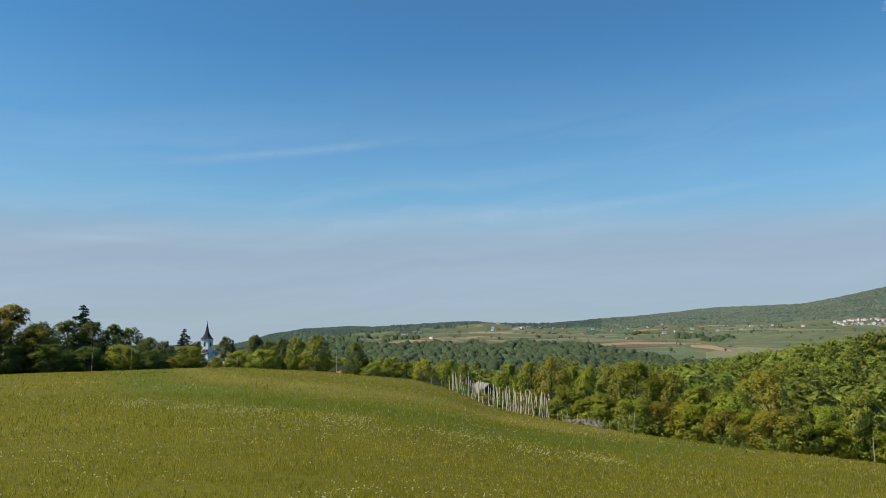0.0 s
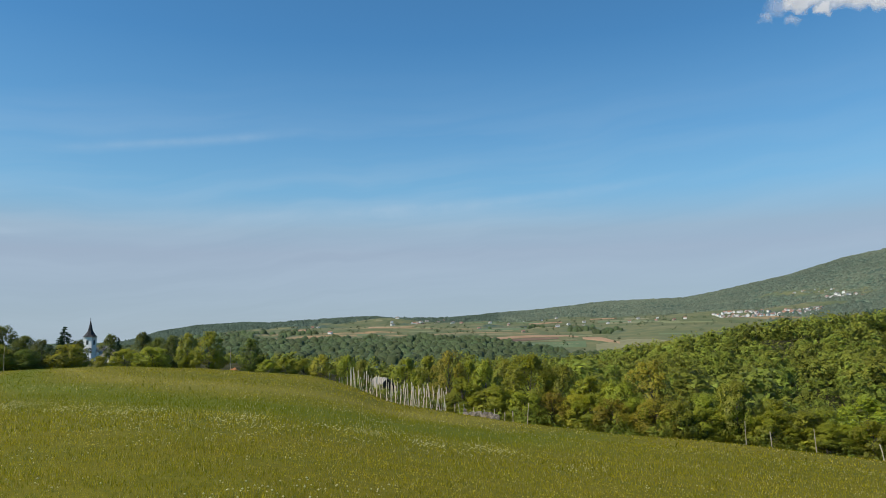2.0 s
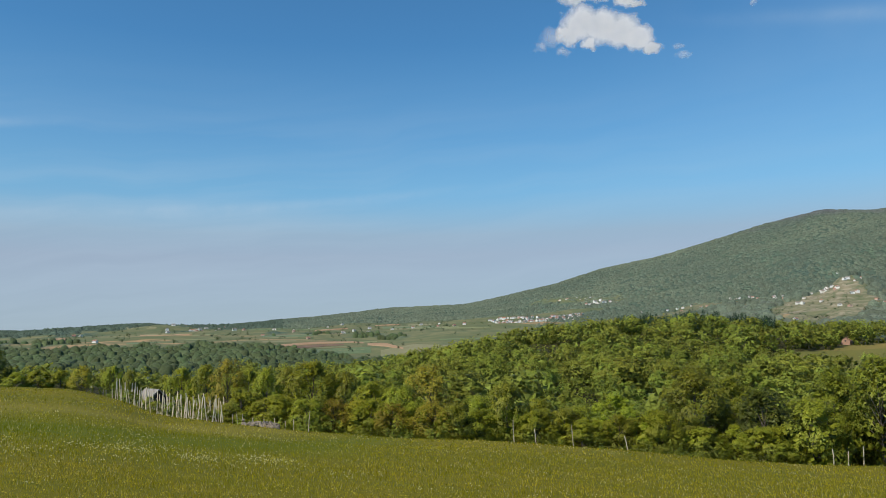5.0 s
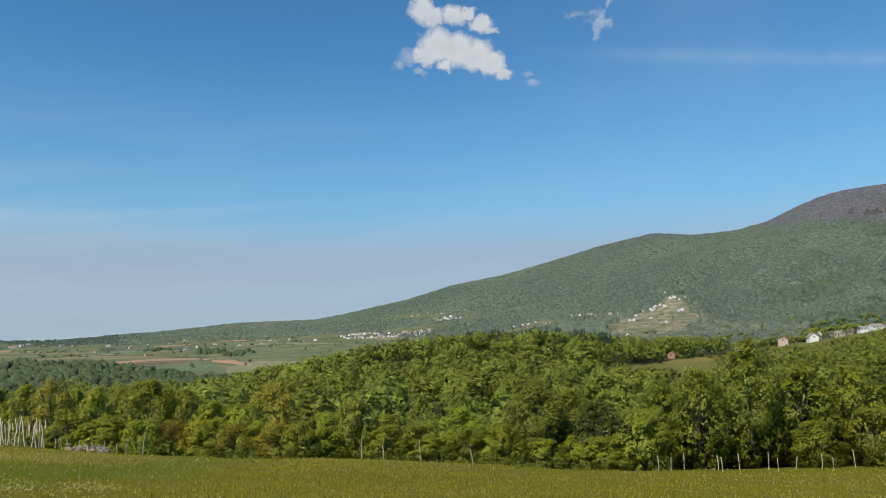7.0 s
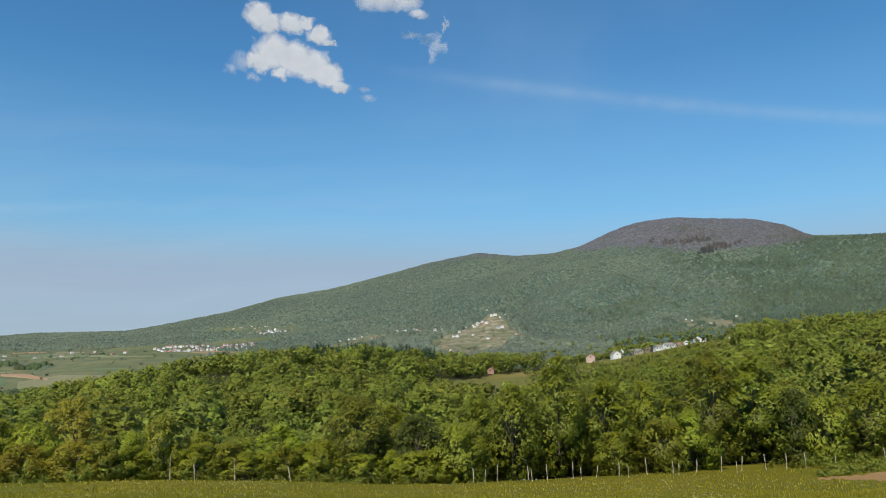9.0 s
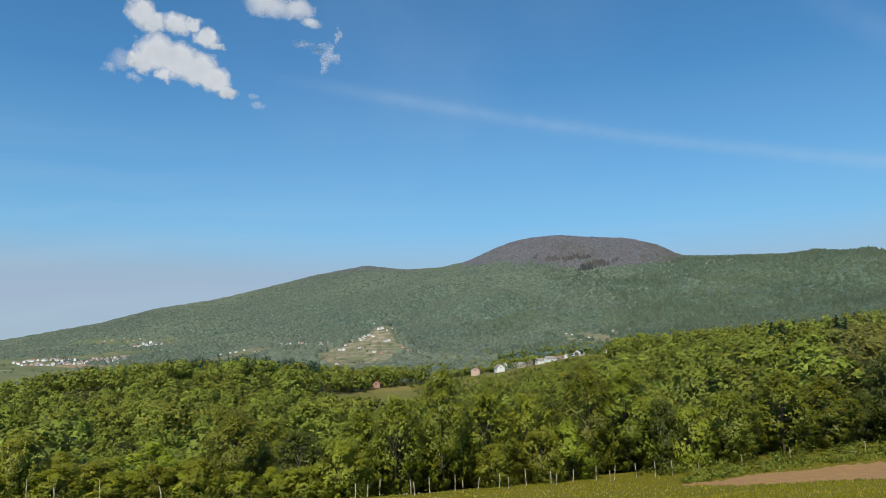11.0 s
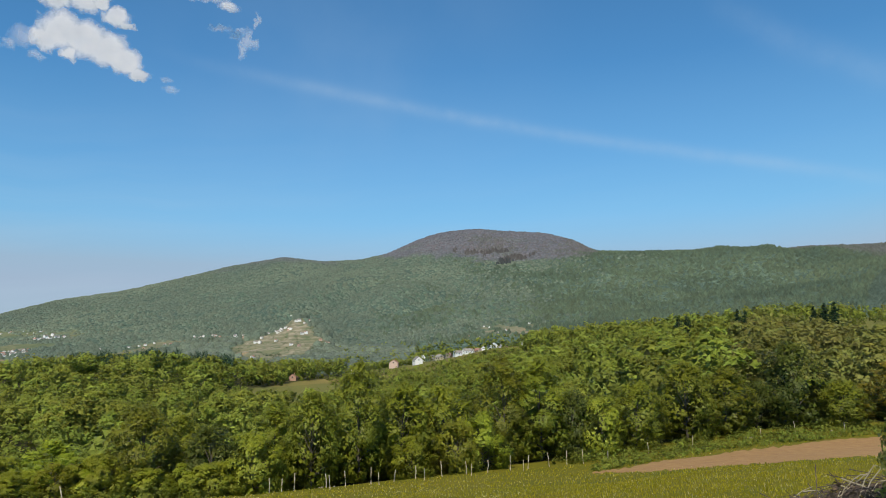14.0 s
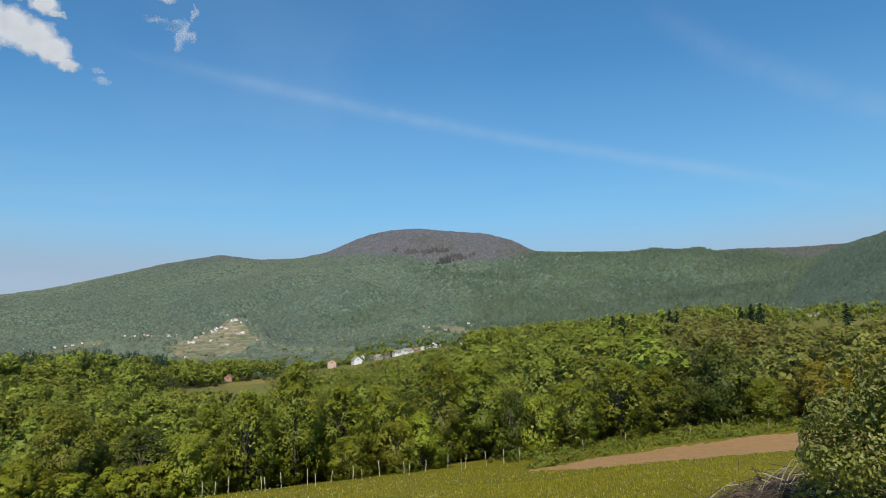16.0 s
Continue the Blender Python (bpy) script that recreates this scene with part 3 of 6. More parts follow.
# ---- trees ----
def crown_of(rng, height, width, low, boughs, sprays, leaves, size):
    """Leaves of one crown at the origin: boughs bear flat sprays, sprays bear leaves, larger leaves fill the inside.
    Gives places, faces, the way that each leaf faces out, and the boughs."""
    turn = rng.rand() * 6.283
    B = []
    for k in range(boughs):
        u = (k + rng.rand()) / boughs
        rad = width * (0.16 + 0.1 * rng.rand()) * (1.12 - 0.35 * u) * (1.3 if boughs < 8 else 1.0)
        out = max(0.0, width * 0.5 * math.sin(math.pi * min(0.24 + 0.74 * u, 1)) ** 0.6 - rad * 0.7) * (0.75 + 0.35 * rng.rand())
        a = k * 2.39996 + turn + rng.normal() * 0.35
        z = min(max(height * (low + (1 - low) * u), height * low + rad * 0.45), height - rad * (0.6 + 0.35 * rng.rand()))
        B.append((out * math.cos(a), out * math.sin(a), z, rad))
    B = np.array(B)
    mid = np.array([0, 0, height * (low + (1 - low) * 0.42)])
    way = B[:, :3] - mid
    way /= np.linalg.norm(way, axis=1)[:, None] + 1e-6
    w = B[:, 3] ** 2
    b = rng.choice(boughs, sprays, p=w / w.sum())
    d = rng.normal(size=(sprays, 3)) + (way[b] + np.array([0, 0, 0.3])) * 1.1
    d /= np.linalg.norm(d, axis=1)[:, None]
    S = B[b, :3] + d * (B[b, 3] * (0.8 + 0.3 * rng.rand(sprays)))[:, None] * np.array([1, 1, 0.85])
    srad = width * (0.038 + 0.045 * rng.rand(sprays)) * (1.8 if sprays < 60 else 1.0)
    fill = max(2 * boughs, int(leaves * 0.2))
    k, kb = np.arange(leaves) % sprays, np.arange(fill) % boughs
    off = rng.normal(size=(leaves, 3)) * 0.55
    off -= d[k] * (off * d[k]).sum(1)[:, None] * 0.5
    od = rng.normal(size=(fill, 3))
    od /= np.linalg.norm(od, axis=1)[:, None]
    c = np.concatenate([S[k] + off * srad[k][:, None], B[kb, :3] + od * (B[kb, 3] * 0.85 * rng.rand(fill) ** 0.4)[:, None]])
    c[:, 2] = np.maximum(c[:, 2], height * low * 0.6)
    dd, offs = np.concatenate([d[k], od * 0.7 + way[kb] * 0.5]), np.concatenate([off, od * 0.3])
    n = leaves + fill
    nrm = dd * 0.5 + np.array([0, 0, 0.55]) + rng.normal(size=(n, 3)) * 0.42
    nrm /= np.linalg.norm(nrm, axis=1)[:, None]
    t = np.cross(nrm, rng.normal(size=(n, 3)))
    t /= np.linalg.norm(t, axis=1)[:, None]
    q = np.cross(nrm, t)
    s = (size * (0.6 + 0.8 * rng.rand(n)) * np.where(np.arange(n) < leaves, 1.0, 1.9 if leaves > 4000 else 1.25))[:, None]
    v = np.stack([c - t * s, c + t * s * 0.7 - q * s * 0.8, c + t * s * 0.7 + q * s * 0.8], 1).reshape(-1, 3)
    far = c - mid
    far /= np.linalg.norm(far, axis=1)[:, None] + 1e-6
    face = far * 0.6 + dd * 0.4 + offs * 0.58 + rng.normal(size=(n, 3)) * 0.13 + np.array([0, 0, 0.28])
    return v, np.arange(n * 3).reshape(-1, 3), np.repeat(face, 3, 0), B


def leaves_on(rng, clumps, n, size, flat=0.8, outward=0.55, loose=0.5):
    """Four-cornered leaves spread over the clumps' outer sides: arrays of places and faces."""
    w = clumps[:, 3] ** 2
    k = rng.choice(len(clumps), n, p=w / w.sum())
    d = rng.normal(size=(n, 3))
    d /= np.linalg.norm(d, axis=1)[:, None]
    o = clumps[k, :3] - clumps[:, :3].mean(0)
    o /= np.linalg.norm(o, axis=1)[:, None] + 1e-6
    d = d + (o + np.array([0, 0, 0.35])) * outward
    d /= np.linalg.norm(d, axis=1)[:, None]
    rad = clumps[k, 3] * (0.7 + 0.4 * rng.rand(n))
    c = clumps[k, :3] + d * rad[:, None] * np.array([1, 1, flat])
    nrm = d + rng.normal(size=(n, 3)) * loose + np.array([0, 0, 0.25])
    nrm /= np.linalg.norm(nrm, axis=1)[:, None]
    t = np.cross(nrm, rng.normal(size=(n, 3)))
    t /= np.linalg.norm(t, axis=1)[:, None]
    b = np.cross(nrm, t)
    s = size * (0.6 + 0.8 * rng.rand(n))[:, None]
    v = np.stack([c - t * s, c - b * s * 0.6 + nrm * s * 0.2, c + t * s, c + b * s * 0.6 + nrm * s * 0.2], 1).reshape(-1, 3)
    return v, np.arange(n * 4).reshape(-1, 4)


def limb(bm, pts, radii, sides=6):
    """A tapered tube along points."""
    prev = None
    for i, (p, r) in enumerate(zip(pts, radii)):
        d = (pts[min(i + 1, len(pts) - 1)] - pts[max(i - 1, 0)]).normalized()
        q = d.to_track_quat("Z", "Y").to_matrix()
        loop = [bm.verts.new(p + q @ Vector((r * math.cos(a), r * math.sin(a), 0))) for a in [6.2832 * k / sides for k in range(sides)]]
        if prev:
            for k in range(sides):
                bm.faces.new((prev[k], prev[(k + 1) % sides], loop[(k + 1) % sides], loop[k]))
        else:
            bm.faces.new(loop[::-1])
        prev = loop
    bm.faces.new(prev)


def tree_meshes(seed, height, width, low, boughs, sprays, leaves, size, leaf):
    """Trunk with limbs, and crown, of one tree standing at the origin."""
    rng = np.random.RandomState(seed)
    v, f, n, B = crown_of(rng, height, width, low, boughs, sprays, leaves, size)
    bm = bmesh.new()
    tr = height * 0.013 + 0.03
    lean = (rng.rand(2) - 0.5) * height * 0.06
    stem = [Vector((lean[0] * u * u, lean[1] * u * u, -0.5 + (height * 0.68 + 0.5) * u)) for u in (0, 0.08, 0.3, 0.55, 0.8, 1)]
    limb(bm, stem, [tr * 1.5, tr * 1.1, tr * 0.85, tr * 0.6, tr * 0.35, tr * 0.12], 8)
    for c in B[:: max(1, len(B) // 11)]:
        z0 = max(height * 0.15, c[2] * 0.6)
        a = Vector((lean[0] * (z0 / height) ** 2, lean[1] * (z0 / height) ** 2, z0))
        e = Vector(c[:3])
        limb(bm, [a, a.lerp(e, 0.5) + Vector((0, 0, height * 0.02)), e], [tr * 0.42, tr * 0.26, tr * 0.08], 5)
    tm = bpy.data.meshes.new("trunk")
    bm.to_mesh(tm)
    bm.free()
    tm.materials.append(BARK)
    cm = array_mesh("crown", v, f, None, False, n)
    cm.materials.append(leaf)
    return tm, cm


def tree(kind, meshes, m, label, group):
    root = tagged(new(kind), label, "tree", group)
    for nm, me in zip(("trunk", "crown"), meshes):
        new(nm, me).parent = root
    root.matrix_world = m
    return root


def stand(az, r, size=1.0, turn=0.0, sink=0.1, wide=1.0):
    p = at(az, r, -sink)
    return Matrix.Translation(p) @ pose(0, 0, 0, 0, 0, turn) @ Matrix.Diagonal((size * wide, size * wide, size, 1))


def browned(x, y, rng):
    """How brownish, hardly in leaf, a tree at a place is."""
    az, r = math.degrees(math.atan2(x, y)), math.hypot(x, y)
    k = max(0.0, rng.rand() - 0.8) + 0.12 * max(0.0, float(waves(x, y, 70, 41)))
    if 86 < az < 101 and 95 < r < 420:
        k += 0.7
    if r > 1400:
        k = 1.2 * max(0.0, float(BARE[np.searchsorted(AZ, az), np.searchsorted(RR, r)]) - 0.1)
    return min(k, 1.0)


def scatter_wood(name, label, places, seed, boughs, leaves, size, leaf, height, protos=9, wide=0.95, low=0.25, spread=0.3):
    """One mesh of many trees, each with boughs, sprays and leaves of its own."""
    rng = np.random.RandomState(seed)
    kinds = [crown_of(rng, 1.0, wide * (0.8 + 0.4 * rng.rand()), low, boughs, max(boughs, leaves // 9), leaves, size)[:3] for _ in range(protos)]
    V, F, T, N, M, base = [], [], [], [], [], 0
    for x, y, z in places:
        v, f, nn = kinds[rng.randint(protos)]
        h = height * (1 - spread + 2 * spread * rng.rand())
        a = rng.rand() * 6.283
        ca, sa = math.cos(a), math.sin(a)
        w = np.stack([(v[:, 0] * ca - v[:, 1] * sa) * h + x, (v[:, 0] * sa + v[:, 1] * ca) * h + y, v[:, 2] * h + z - 0.1 * h], 1)
        N.append(np.stack([nn[:, 0] * ca - nn[:, 1] * sa, nn[:, 0] * sa + nn[:, 1] * ca, nn[:, 2]], 1))
        V.append(w), F.append(f + base), T.append(np.full(len(w), browned(x, y, rng))), M.append(np.full(len(w), rng.rand()))
        base += len(w)
    me = array_mesh(name, np.concatenate(V), np.concatenate(F), np.concatenate(T), False, np.concatenate(N), np.concatenate(M))
    me.materials.append(leaf)
    return tagged(new(name, me), label, "woodland", kind="stuff")


def sow(seed, az0, az1, r0, r1, n, keep):
    """n places spread evenly over a sector, kept where keep(az, r, x, y) holds."""
    rng = np.random.RandomState(seed)
    az, r = az0 + (az1 - az0) * rng.rand(n), np.sqrt(r0 ** 2 + (r1 ** 2 - r0 ** 2) * rng.rand(n))
    x, y = polar(az, r)
    ok = keep(az, r, x, y)
    return np.stack([x, y, ground(x, y)], 1)[ok]


def wooded(az, r):
    i = np.clip(np.searchsorted(AZ, az), 0, len(AZ) - 1)
    j = np.clip(np.searchsorted(RR, r), 0, len(RR) - 1)
    return WOOD[i, j] > 0.5


def reach(az, el, nearest=980, step=8.0):
    """Distance at which the open land rises to an angle of elevation."""
    r = np.arange(nearest, 3000, step)
    x, y = polar(az, r)
    e = np.degrees(np.arctan2(ground(x, y) - EYE, r))
    if not (e >= el).any():
        return float(r[-1])
    k = max(1, int(np.argmax(e >= el)))
    return float(r[k - 1] + (r[k] - r[k - 1]) * np.clip((el - e[k - 1]) / (e[k] - e[k - 1] + 1e-9), 0, 1))


EDGE = RINGS[0][:2]
# the line of the houses on the saddle: bearing, elevation, distance
HOUSES = [(a, e, min(reach(a, e, 380, 3.0), 680.0)) for a, e in ((57.4, -1.1), (60.4, -0.72), (62.2, -0.5), (65.1, 0.1), (68.0, 0.7), (70.8, 0.9))]
# the strip of ploughed soil: bearing, lower and upper elevation
STRIP = [(75.0, -8.64, -8.6), (80, -8.4, -7.75), (84, -8.0, -7.15), (88, -7.6, -6.5), (93, -7.05, -5.8), (103, -6.6, -5.4)]


def strip_span(az):
    """Nearest and farthest edge of the strip of soil along bearings."""
    grid = np.arange(75, 103.1, 0.5)
    near, far = [], []
    d = np.arange(15, 95, 0.2)
    for a in grid:
        x, y = polar(a, d)
        e = np.degrees(np.arctan2(ground(x, y) - EYE, d))
        for col, k in ((near, 1), (far, 2)):
            col.append(d[np.argmax(e >= np.interp(a, [q[0] for q in STRIP], [q[k] for q in STRIP]))])
    inside = (az > 75) & (az < 103)
    return np.where(inside, np.interp(az, grid, near), 999.0), np.where(inside, np.interp(az, grid, far), 0.0)


def clear_of_houses(a, r, x, y, tall):
    """Where a tree of some height does not stand before the houses on the saddle."""
    top = np.degrees(np.arctan2(ground(x, y) + tall - EYE, r))
    return top < np.interp(a, (56.9, 57, 60.4, 62.2, 65, 68, 71, 71.1), (90, -0.85, -0.85, -0.65, -0.1, 0.5, 0.95, 90))


scatter_wood("near_wood", "fresh green deciduous wood behind the edge trees",
             sow(1, 12, 108, 66, 170, 330, lambda a, r, x, y: wooded(a, r) & (r > np.interp(a, *EDGE) + 16) & ((a > 75) | (r > 138))), 11, 11, 960, 0.032, LEAF["mid"], 8.6, low=0.12)
scatter_wood("inner_wood", "shaded deciduous wood behind the oak trees",
             sow(14, 12, 76, 58, 142, 300, lambda a, r, x, y: wooded(a, r) & (r > np.interp(a, *EDGE) + 12)), 29, 10, 520, 0.045, LEAF["mid"], 5.4, low=0.08, wide=1.1)
scatter_wood("hill_wood", "dense fresh green deciduous wood covering the hillside",
             sow(4, 8, 108, 170, 310, 900, lambda a, r, x, y: wooded(a, r) & ((a > 57) | (r > 185)) & clear_of_houses(a, r, x, y, 9.0)), 16, 9, 600, 0.037, LEAF["mid"], 9.4, low=0.25, wide=1.05, spread=0.22)
scatter_wood("hill_top_wood", "fresh green deciduous wood on the hill",
             sow(3, 8, 108, 310, 660, 2100, lambda a, r, x, y: wooded(a, r)), 13, 6, 140, 0.062, LEAF["mid"], 9.6, low=0.25, wide=1.1)
scatter_wood("slope_wood", "deciduous wood on the slope below the meadow",
             sow(5, -34, 10, 230, 640, 620, lambda a, r, x, y: (a > -5) | (r > 345)), 17, 6, 90, 0.075, LEAF["mid"], 6.5, low=0.3, wide=1.1)
scatter_wood("saddle_wood", "deciduous wood beyond the houses on the saddle",
             sow(21, 56, 78, 660, 1450, 800, lambda a, r, x, y: wooded(a, r)), 19, 4, 24, 0.12, LEAF["mid"], 8, low=0.3, wide=1.1)
scatter_wood("undergrowth", "low green shrubs and weeds along the fence",
             sow(7, 9, 100, 44, 96, 5000, lambda a, r, x, y: (r > np.interp(a, *EDGE) + 0.7) & (r < np.interp(a, *EDGE) + 4.5) & ((a < 48) | (a > 72))), 18, 4, 120, 0.075, LEAF["mid"], 0.7, wide=1.9, low=0.1)
scatter_wood("verge_weeds", "rank green weeds between the soil and the trees",
             sow(9, 75, 101, 40, 92, 5200, lambda a, r, x, y: (r > np.maximum(strip_span(a)[1] + 0.5, np.interp(a, *EDGE) - 9)) & (r < np.interp(a, *EDGE) + 2)), 28, 3, 44, 0.12, LEAF["mid"], 0.34, wide=1.8, low=0.1)
scatter_wood("vines", "young green vines and weeds between the stakes",
             sow(10, 0.6, 8.2, 52, 78, 260, lambda a, r, x, y: (r > np.interp(a, *EDGE) + 0.5) & (r < np.interp(a, *EDGE) + 9)), 38, 4, 130, 0.06, LEAF["mid"], 0.95, wide=0.9, low=0.1)
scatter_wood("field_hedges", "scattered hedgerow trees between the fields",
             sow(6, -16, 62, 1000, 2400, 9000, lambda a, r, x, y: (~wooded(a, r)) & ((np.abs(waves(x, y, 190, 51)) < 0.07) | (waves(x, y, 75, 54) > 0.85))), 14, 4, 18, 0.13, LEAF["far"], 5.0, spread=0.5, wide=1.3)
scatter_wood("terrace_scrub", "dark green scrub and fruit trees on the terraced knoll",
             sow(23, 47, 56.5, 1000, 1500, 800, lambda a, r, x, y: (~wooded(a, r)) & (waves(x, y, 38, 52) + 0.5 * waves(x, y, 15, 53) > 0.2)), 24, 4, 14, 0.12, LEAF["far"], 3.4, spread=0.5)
scatter_wood("orchard", "scattered fruit trees on the clearing below the ridge",
             sow(25, 92.5, 103, 300, 620, 260, lambda a, r, x, y: ~wooded(a, r)), 25, 6, 130, 0.06, LEAF["mid"], 4.5)
scatter_wood("village_trees", "green orchard trees round the houses on the saddle",
             sow(8, 57, 71, 290, 720, 1300, lambda a, r, x, y: (~wooded(a, r)) & ((clear_of_houses(a, r, x, y, 5.6) & (r < 560)) & (r < np.interp(a, *zip(*[(q[0], q[2]) for q in HOUSES])) - 55) | (r > np.interp(a, *zip(*[(q[0], q[2]) for q in HOUSES])) + 30))), 15, 6, 100, 0.062, LEAF["mid"], 5.4, wide=1.2)


scatter_wood("garden_shrubs", "low green shrubs and hedges below the houses",
             sow(16, 55.2, 71, 290, 640, 1900, lambda a, r, x, y: (~wooded(a, r)) & clear_of_houses(a, r, x, y, 1.0) & (waves(x, y, 30, 55) > np.where(a < 57.5, 0.0, -0.6))), 45, 4, 44, 0.1, LEAF["mid"], 2.6, wide=1.6, low=0.05, spread=0.45)


def mountain_wood(name, label, leaf, places, high=1.0, shoulder=False, broad=1.0):
    """Crowns of the mountain's woods: small domes of uneven height."""
    rng = np.random.RandomState(31)
    p, n = places, len(places)
    far = np.hypot(p[:, 0], p[:, 1])
    wide = (3.2 + 0.0012 * far) * (0.6 + 0.9 * rng.rand(n)) * broad
    tall = wide * (0.6 + 0.6 * rng.rand(n)) * np.clip(1.5 - far / 4200, 0.5, 1.0) * high
    sides = 5 if shoulder else 4
    k = np.arange(sides)
    a = rng.rand(n)[:, None] * 6.283 + k[None] * 6.283 / sides + rng.normal(size=(n, sides)) * 0.15
    w = wide[:, None] * (0.85 + 0.5 * rng.rand(n, sides))
    lx, ly = p[:, :1] + np.cos(a) * w, p[:, 1:2] + np.sin(a) * w
    low = np.stack([lx, ly, ground(lx, ly) + tall[:, None] * (-0.3 + 0.3 * rng.rand(n, sides))], -1)
    top = p + np.stack([rng.normal(size=n) * wide * 0.2, rng.normal(size=n) * wide * 0.2, tall], 1)
    f = np.stack([np.zeros(sides, int), 1 + k, 1 + (k + 1) % sides], 1)
    rows = [top[:, None], low]
    if shoulder:
        q = 0.82 * (0.8 + 0.35 * rng.rand(n, sides))
        sx, sy = p[:, :1] + np.cos(a) * w * q, p[:, 1:2] + np.sin(a) * w * q
        rows.insert(1, np.stack([sx, sy, p[:, 2:3] + tall[:, None] * (0.5 + 0.35 * rng.rand(n, sides))], -1))
        n1, n2 = 1 + (k + 1) % sides, 1 + sides + (k + 1) % sides
        f = np.concatenate([f, np.stack([1 + k, 1 + sides + k, n1], 1), np.stack([n1, 1 + sides + k, n2], 1)])
    v = np.concatenate(rows, 1).reshape(-1, 3)
    m = len(v) // n
    brown = np.repeat([browned(x, y, rng) for x, y, _ in p], m)
    away = (v.reshape(n, m, 3) - p[:, None]) / wide[:, None, None] * 0.5 + np.array([0, 0, 0.36])
    me = array_mesh(name, v, (f[None] + m * np.arange(n)[:, None, None]).reshape(-1, 3), brown, True, away.reshape(-1, 3), np.repeat(rng.rand(n), m))
    me.materials.append(leaf)
    tagged(new(name, me), label, "woodland", kind="stuff")


mountain_wood("valley_wood", "deciduous wood across the valley, haze-tinted blue-green", LEAF["far"],
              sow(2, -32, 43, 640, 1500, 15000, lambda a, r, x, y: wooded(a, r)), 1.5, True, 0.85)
mountain_wood("knoll_wood", "haze-tinted green deciduous wood round the terraced knoll", LEAF["mountain"],
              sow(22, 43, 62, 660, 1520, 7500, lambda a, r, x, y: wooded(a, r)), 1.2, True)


def on_ridge(a, r, x, y):
    e = np.degrees(np.arctan2(ground(x, y) - EYE, r))
    return (a > np.interp(e, (3, 4.2, 5.5, 6.8, 7.5), (94.3, 94.6, 95.9, 97.6, 100.0))) & (r > 1450) & (r < 2850)


def dark_wood(a, r, x, y):
    """Where the mountain's wood is darker and fresher: its nearer flank, in patches."""
    return (a - 64) / 22 + 0.3 * waves(x, y, 520, 81) + 0.2 * waves(x, y, 90, 82) + 0.25 * waves(x, y, 23, 83) + np.clip((3300 - r) / 4000, -0.2, 0.3) > 0.42


mountain_wood("mountain_wood", "haze-tinted green deciduous forest covering the mountain", LEAF["mountain"],
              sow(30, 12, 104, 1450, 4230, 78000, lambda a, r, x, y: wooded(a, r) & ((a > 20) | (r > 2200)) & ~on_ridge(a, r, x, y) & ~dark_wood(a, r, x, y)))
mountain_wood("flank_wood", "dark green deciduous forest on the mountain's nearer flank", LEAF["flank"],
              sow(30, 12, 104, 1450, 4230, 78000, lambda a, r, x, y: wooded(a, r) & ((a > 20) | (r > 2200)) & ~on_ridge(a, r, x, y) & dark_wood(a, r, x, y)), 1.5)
mountain_wood("far_ridge_wood", "dark woods along the far ridge, haze-tinted blue-green", LEAF["ridge"],
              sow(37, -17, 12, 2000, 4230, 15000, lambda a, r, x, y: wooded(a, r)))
mountain_wood("ridge_wood", "dark forest on the nearer ridge, haze-tinted blue-green", LEAF["ridge"],
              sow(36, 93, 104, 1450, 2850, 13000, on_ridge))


def in_belts(a, r, x, y):
    e = np.degrees(np.arctan2(ground(x, y) - EYE, r)) + 0.08 * waves(x, y, 90, 77)
    ragged = waves(x, y, 130, 78) > -0.45
    return ragged & (inside([(65.2, 8.35), (66.9, 8.15), (69.6, 8.2), (69.6, 8.0), (67, 7.85), (65.2, 8.1)], a, e) | inside([(68.4, 7.2), (70.2, 7.75), (71.8, 7.75), (70.3, 7.3), (68.6, 6.95)], a, e))


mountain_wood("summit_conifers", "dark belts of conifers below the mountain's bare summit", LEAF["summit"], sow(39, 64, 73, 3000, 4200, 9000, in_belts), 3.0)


def spruce_wood():
    """A belt of young conifers behind the hill's crest."""
    rng = np.random.RandomState(33)
    p = sow(34, 37.5, 48.5, 455, 540, 210, lambda a, r, x, y: wooded(a, r))
    V, F, base = [], [], 0
    for x, y, z in p:
        h, n = 9 + 5 * rng.rand(), 130
        u = rng.rand(n) ** 0.8
        a, q = rng.rand(n) * 6.283, (1 - u) * h * 0.17 * (0.5 + 0.6 * rng.rand(n)) + 0.1
        c = np.stack([x + np.cos(a) * q, y + np.sin(a) * q, z + h * (0.12 + 0.88 * u)], 1)
        o = np.stack([np.cos(a), np.sin(a), -0.5 + 0 * a], 1) * (0.35 + 0.5 * (1 - u))[:, None]
        s = np.stack([-np.sin(a), np.cos(a), 0.3 * rng.normal(size=n)], 1) * 0.3
        V.append(np.stack([c - s, c + s, c + o], 1).reshape(-1, 3))
        F.append(np.arange(n * 3).reshape(-1, 3) + base)
        base += n * 3
    me = array_mesh("spruce_wood", np.concatenate(V), np.concatenate(F))
    me.materials.append(LEAF["spruce"])
    tagged(new("spruce_wood", me), "belt of dark young conifers behind the wooded crest", "woodland", kind="stuff")


spruce_wood()


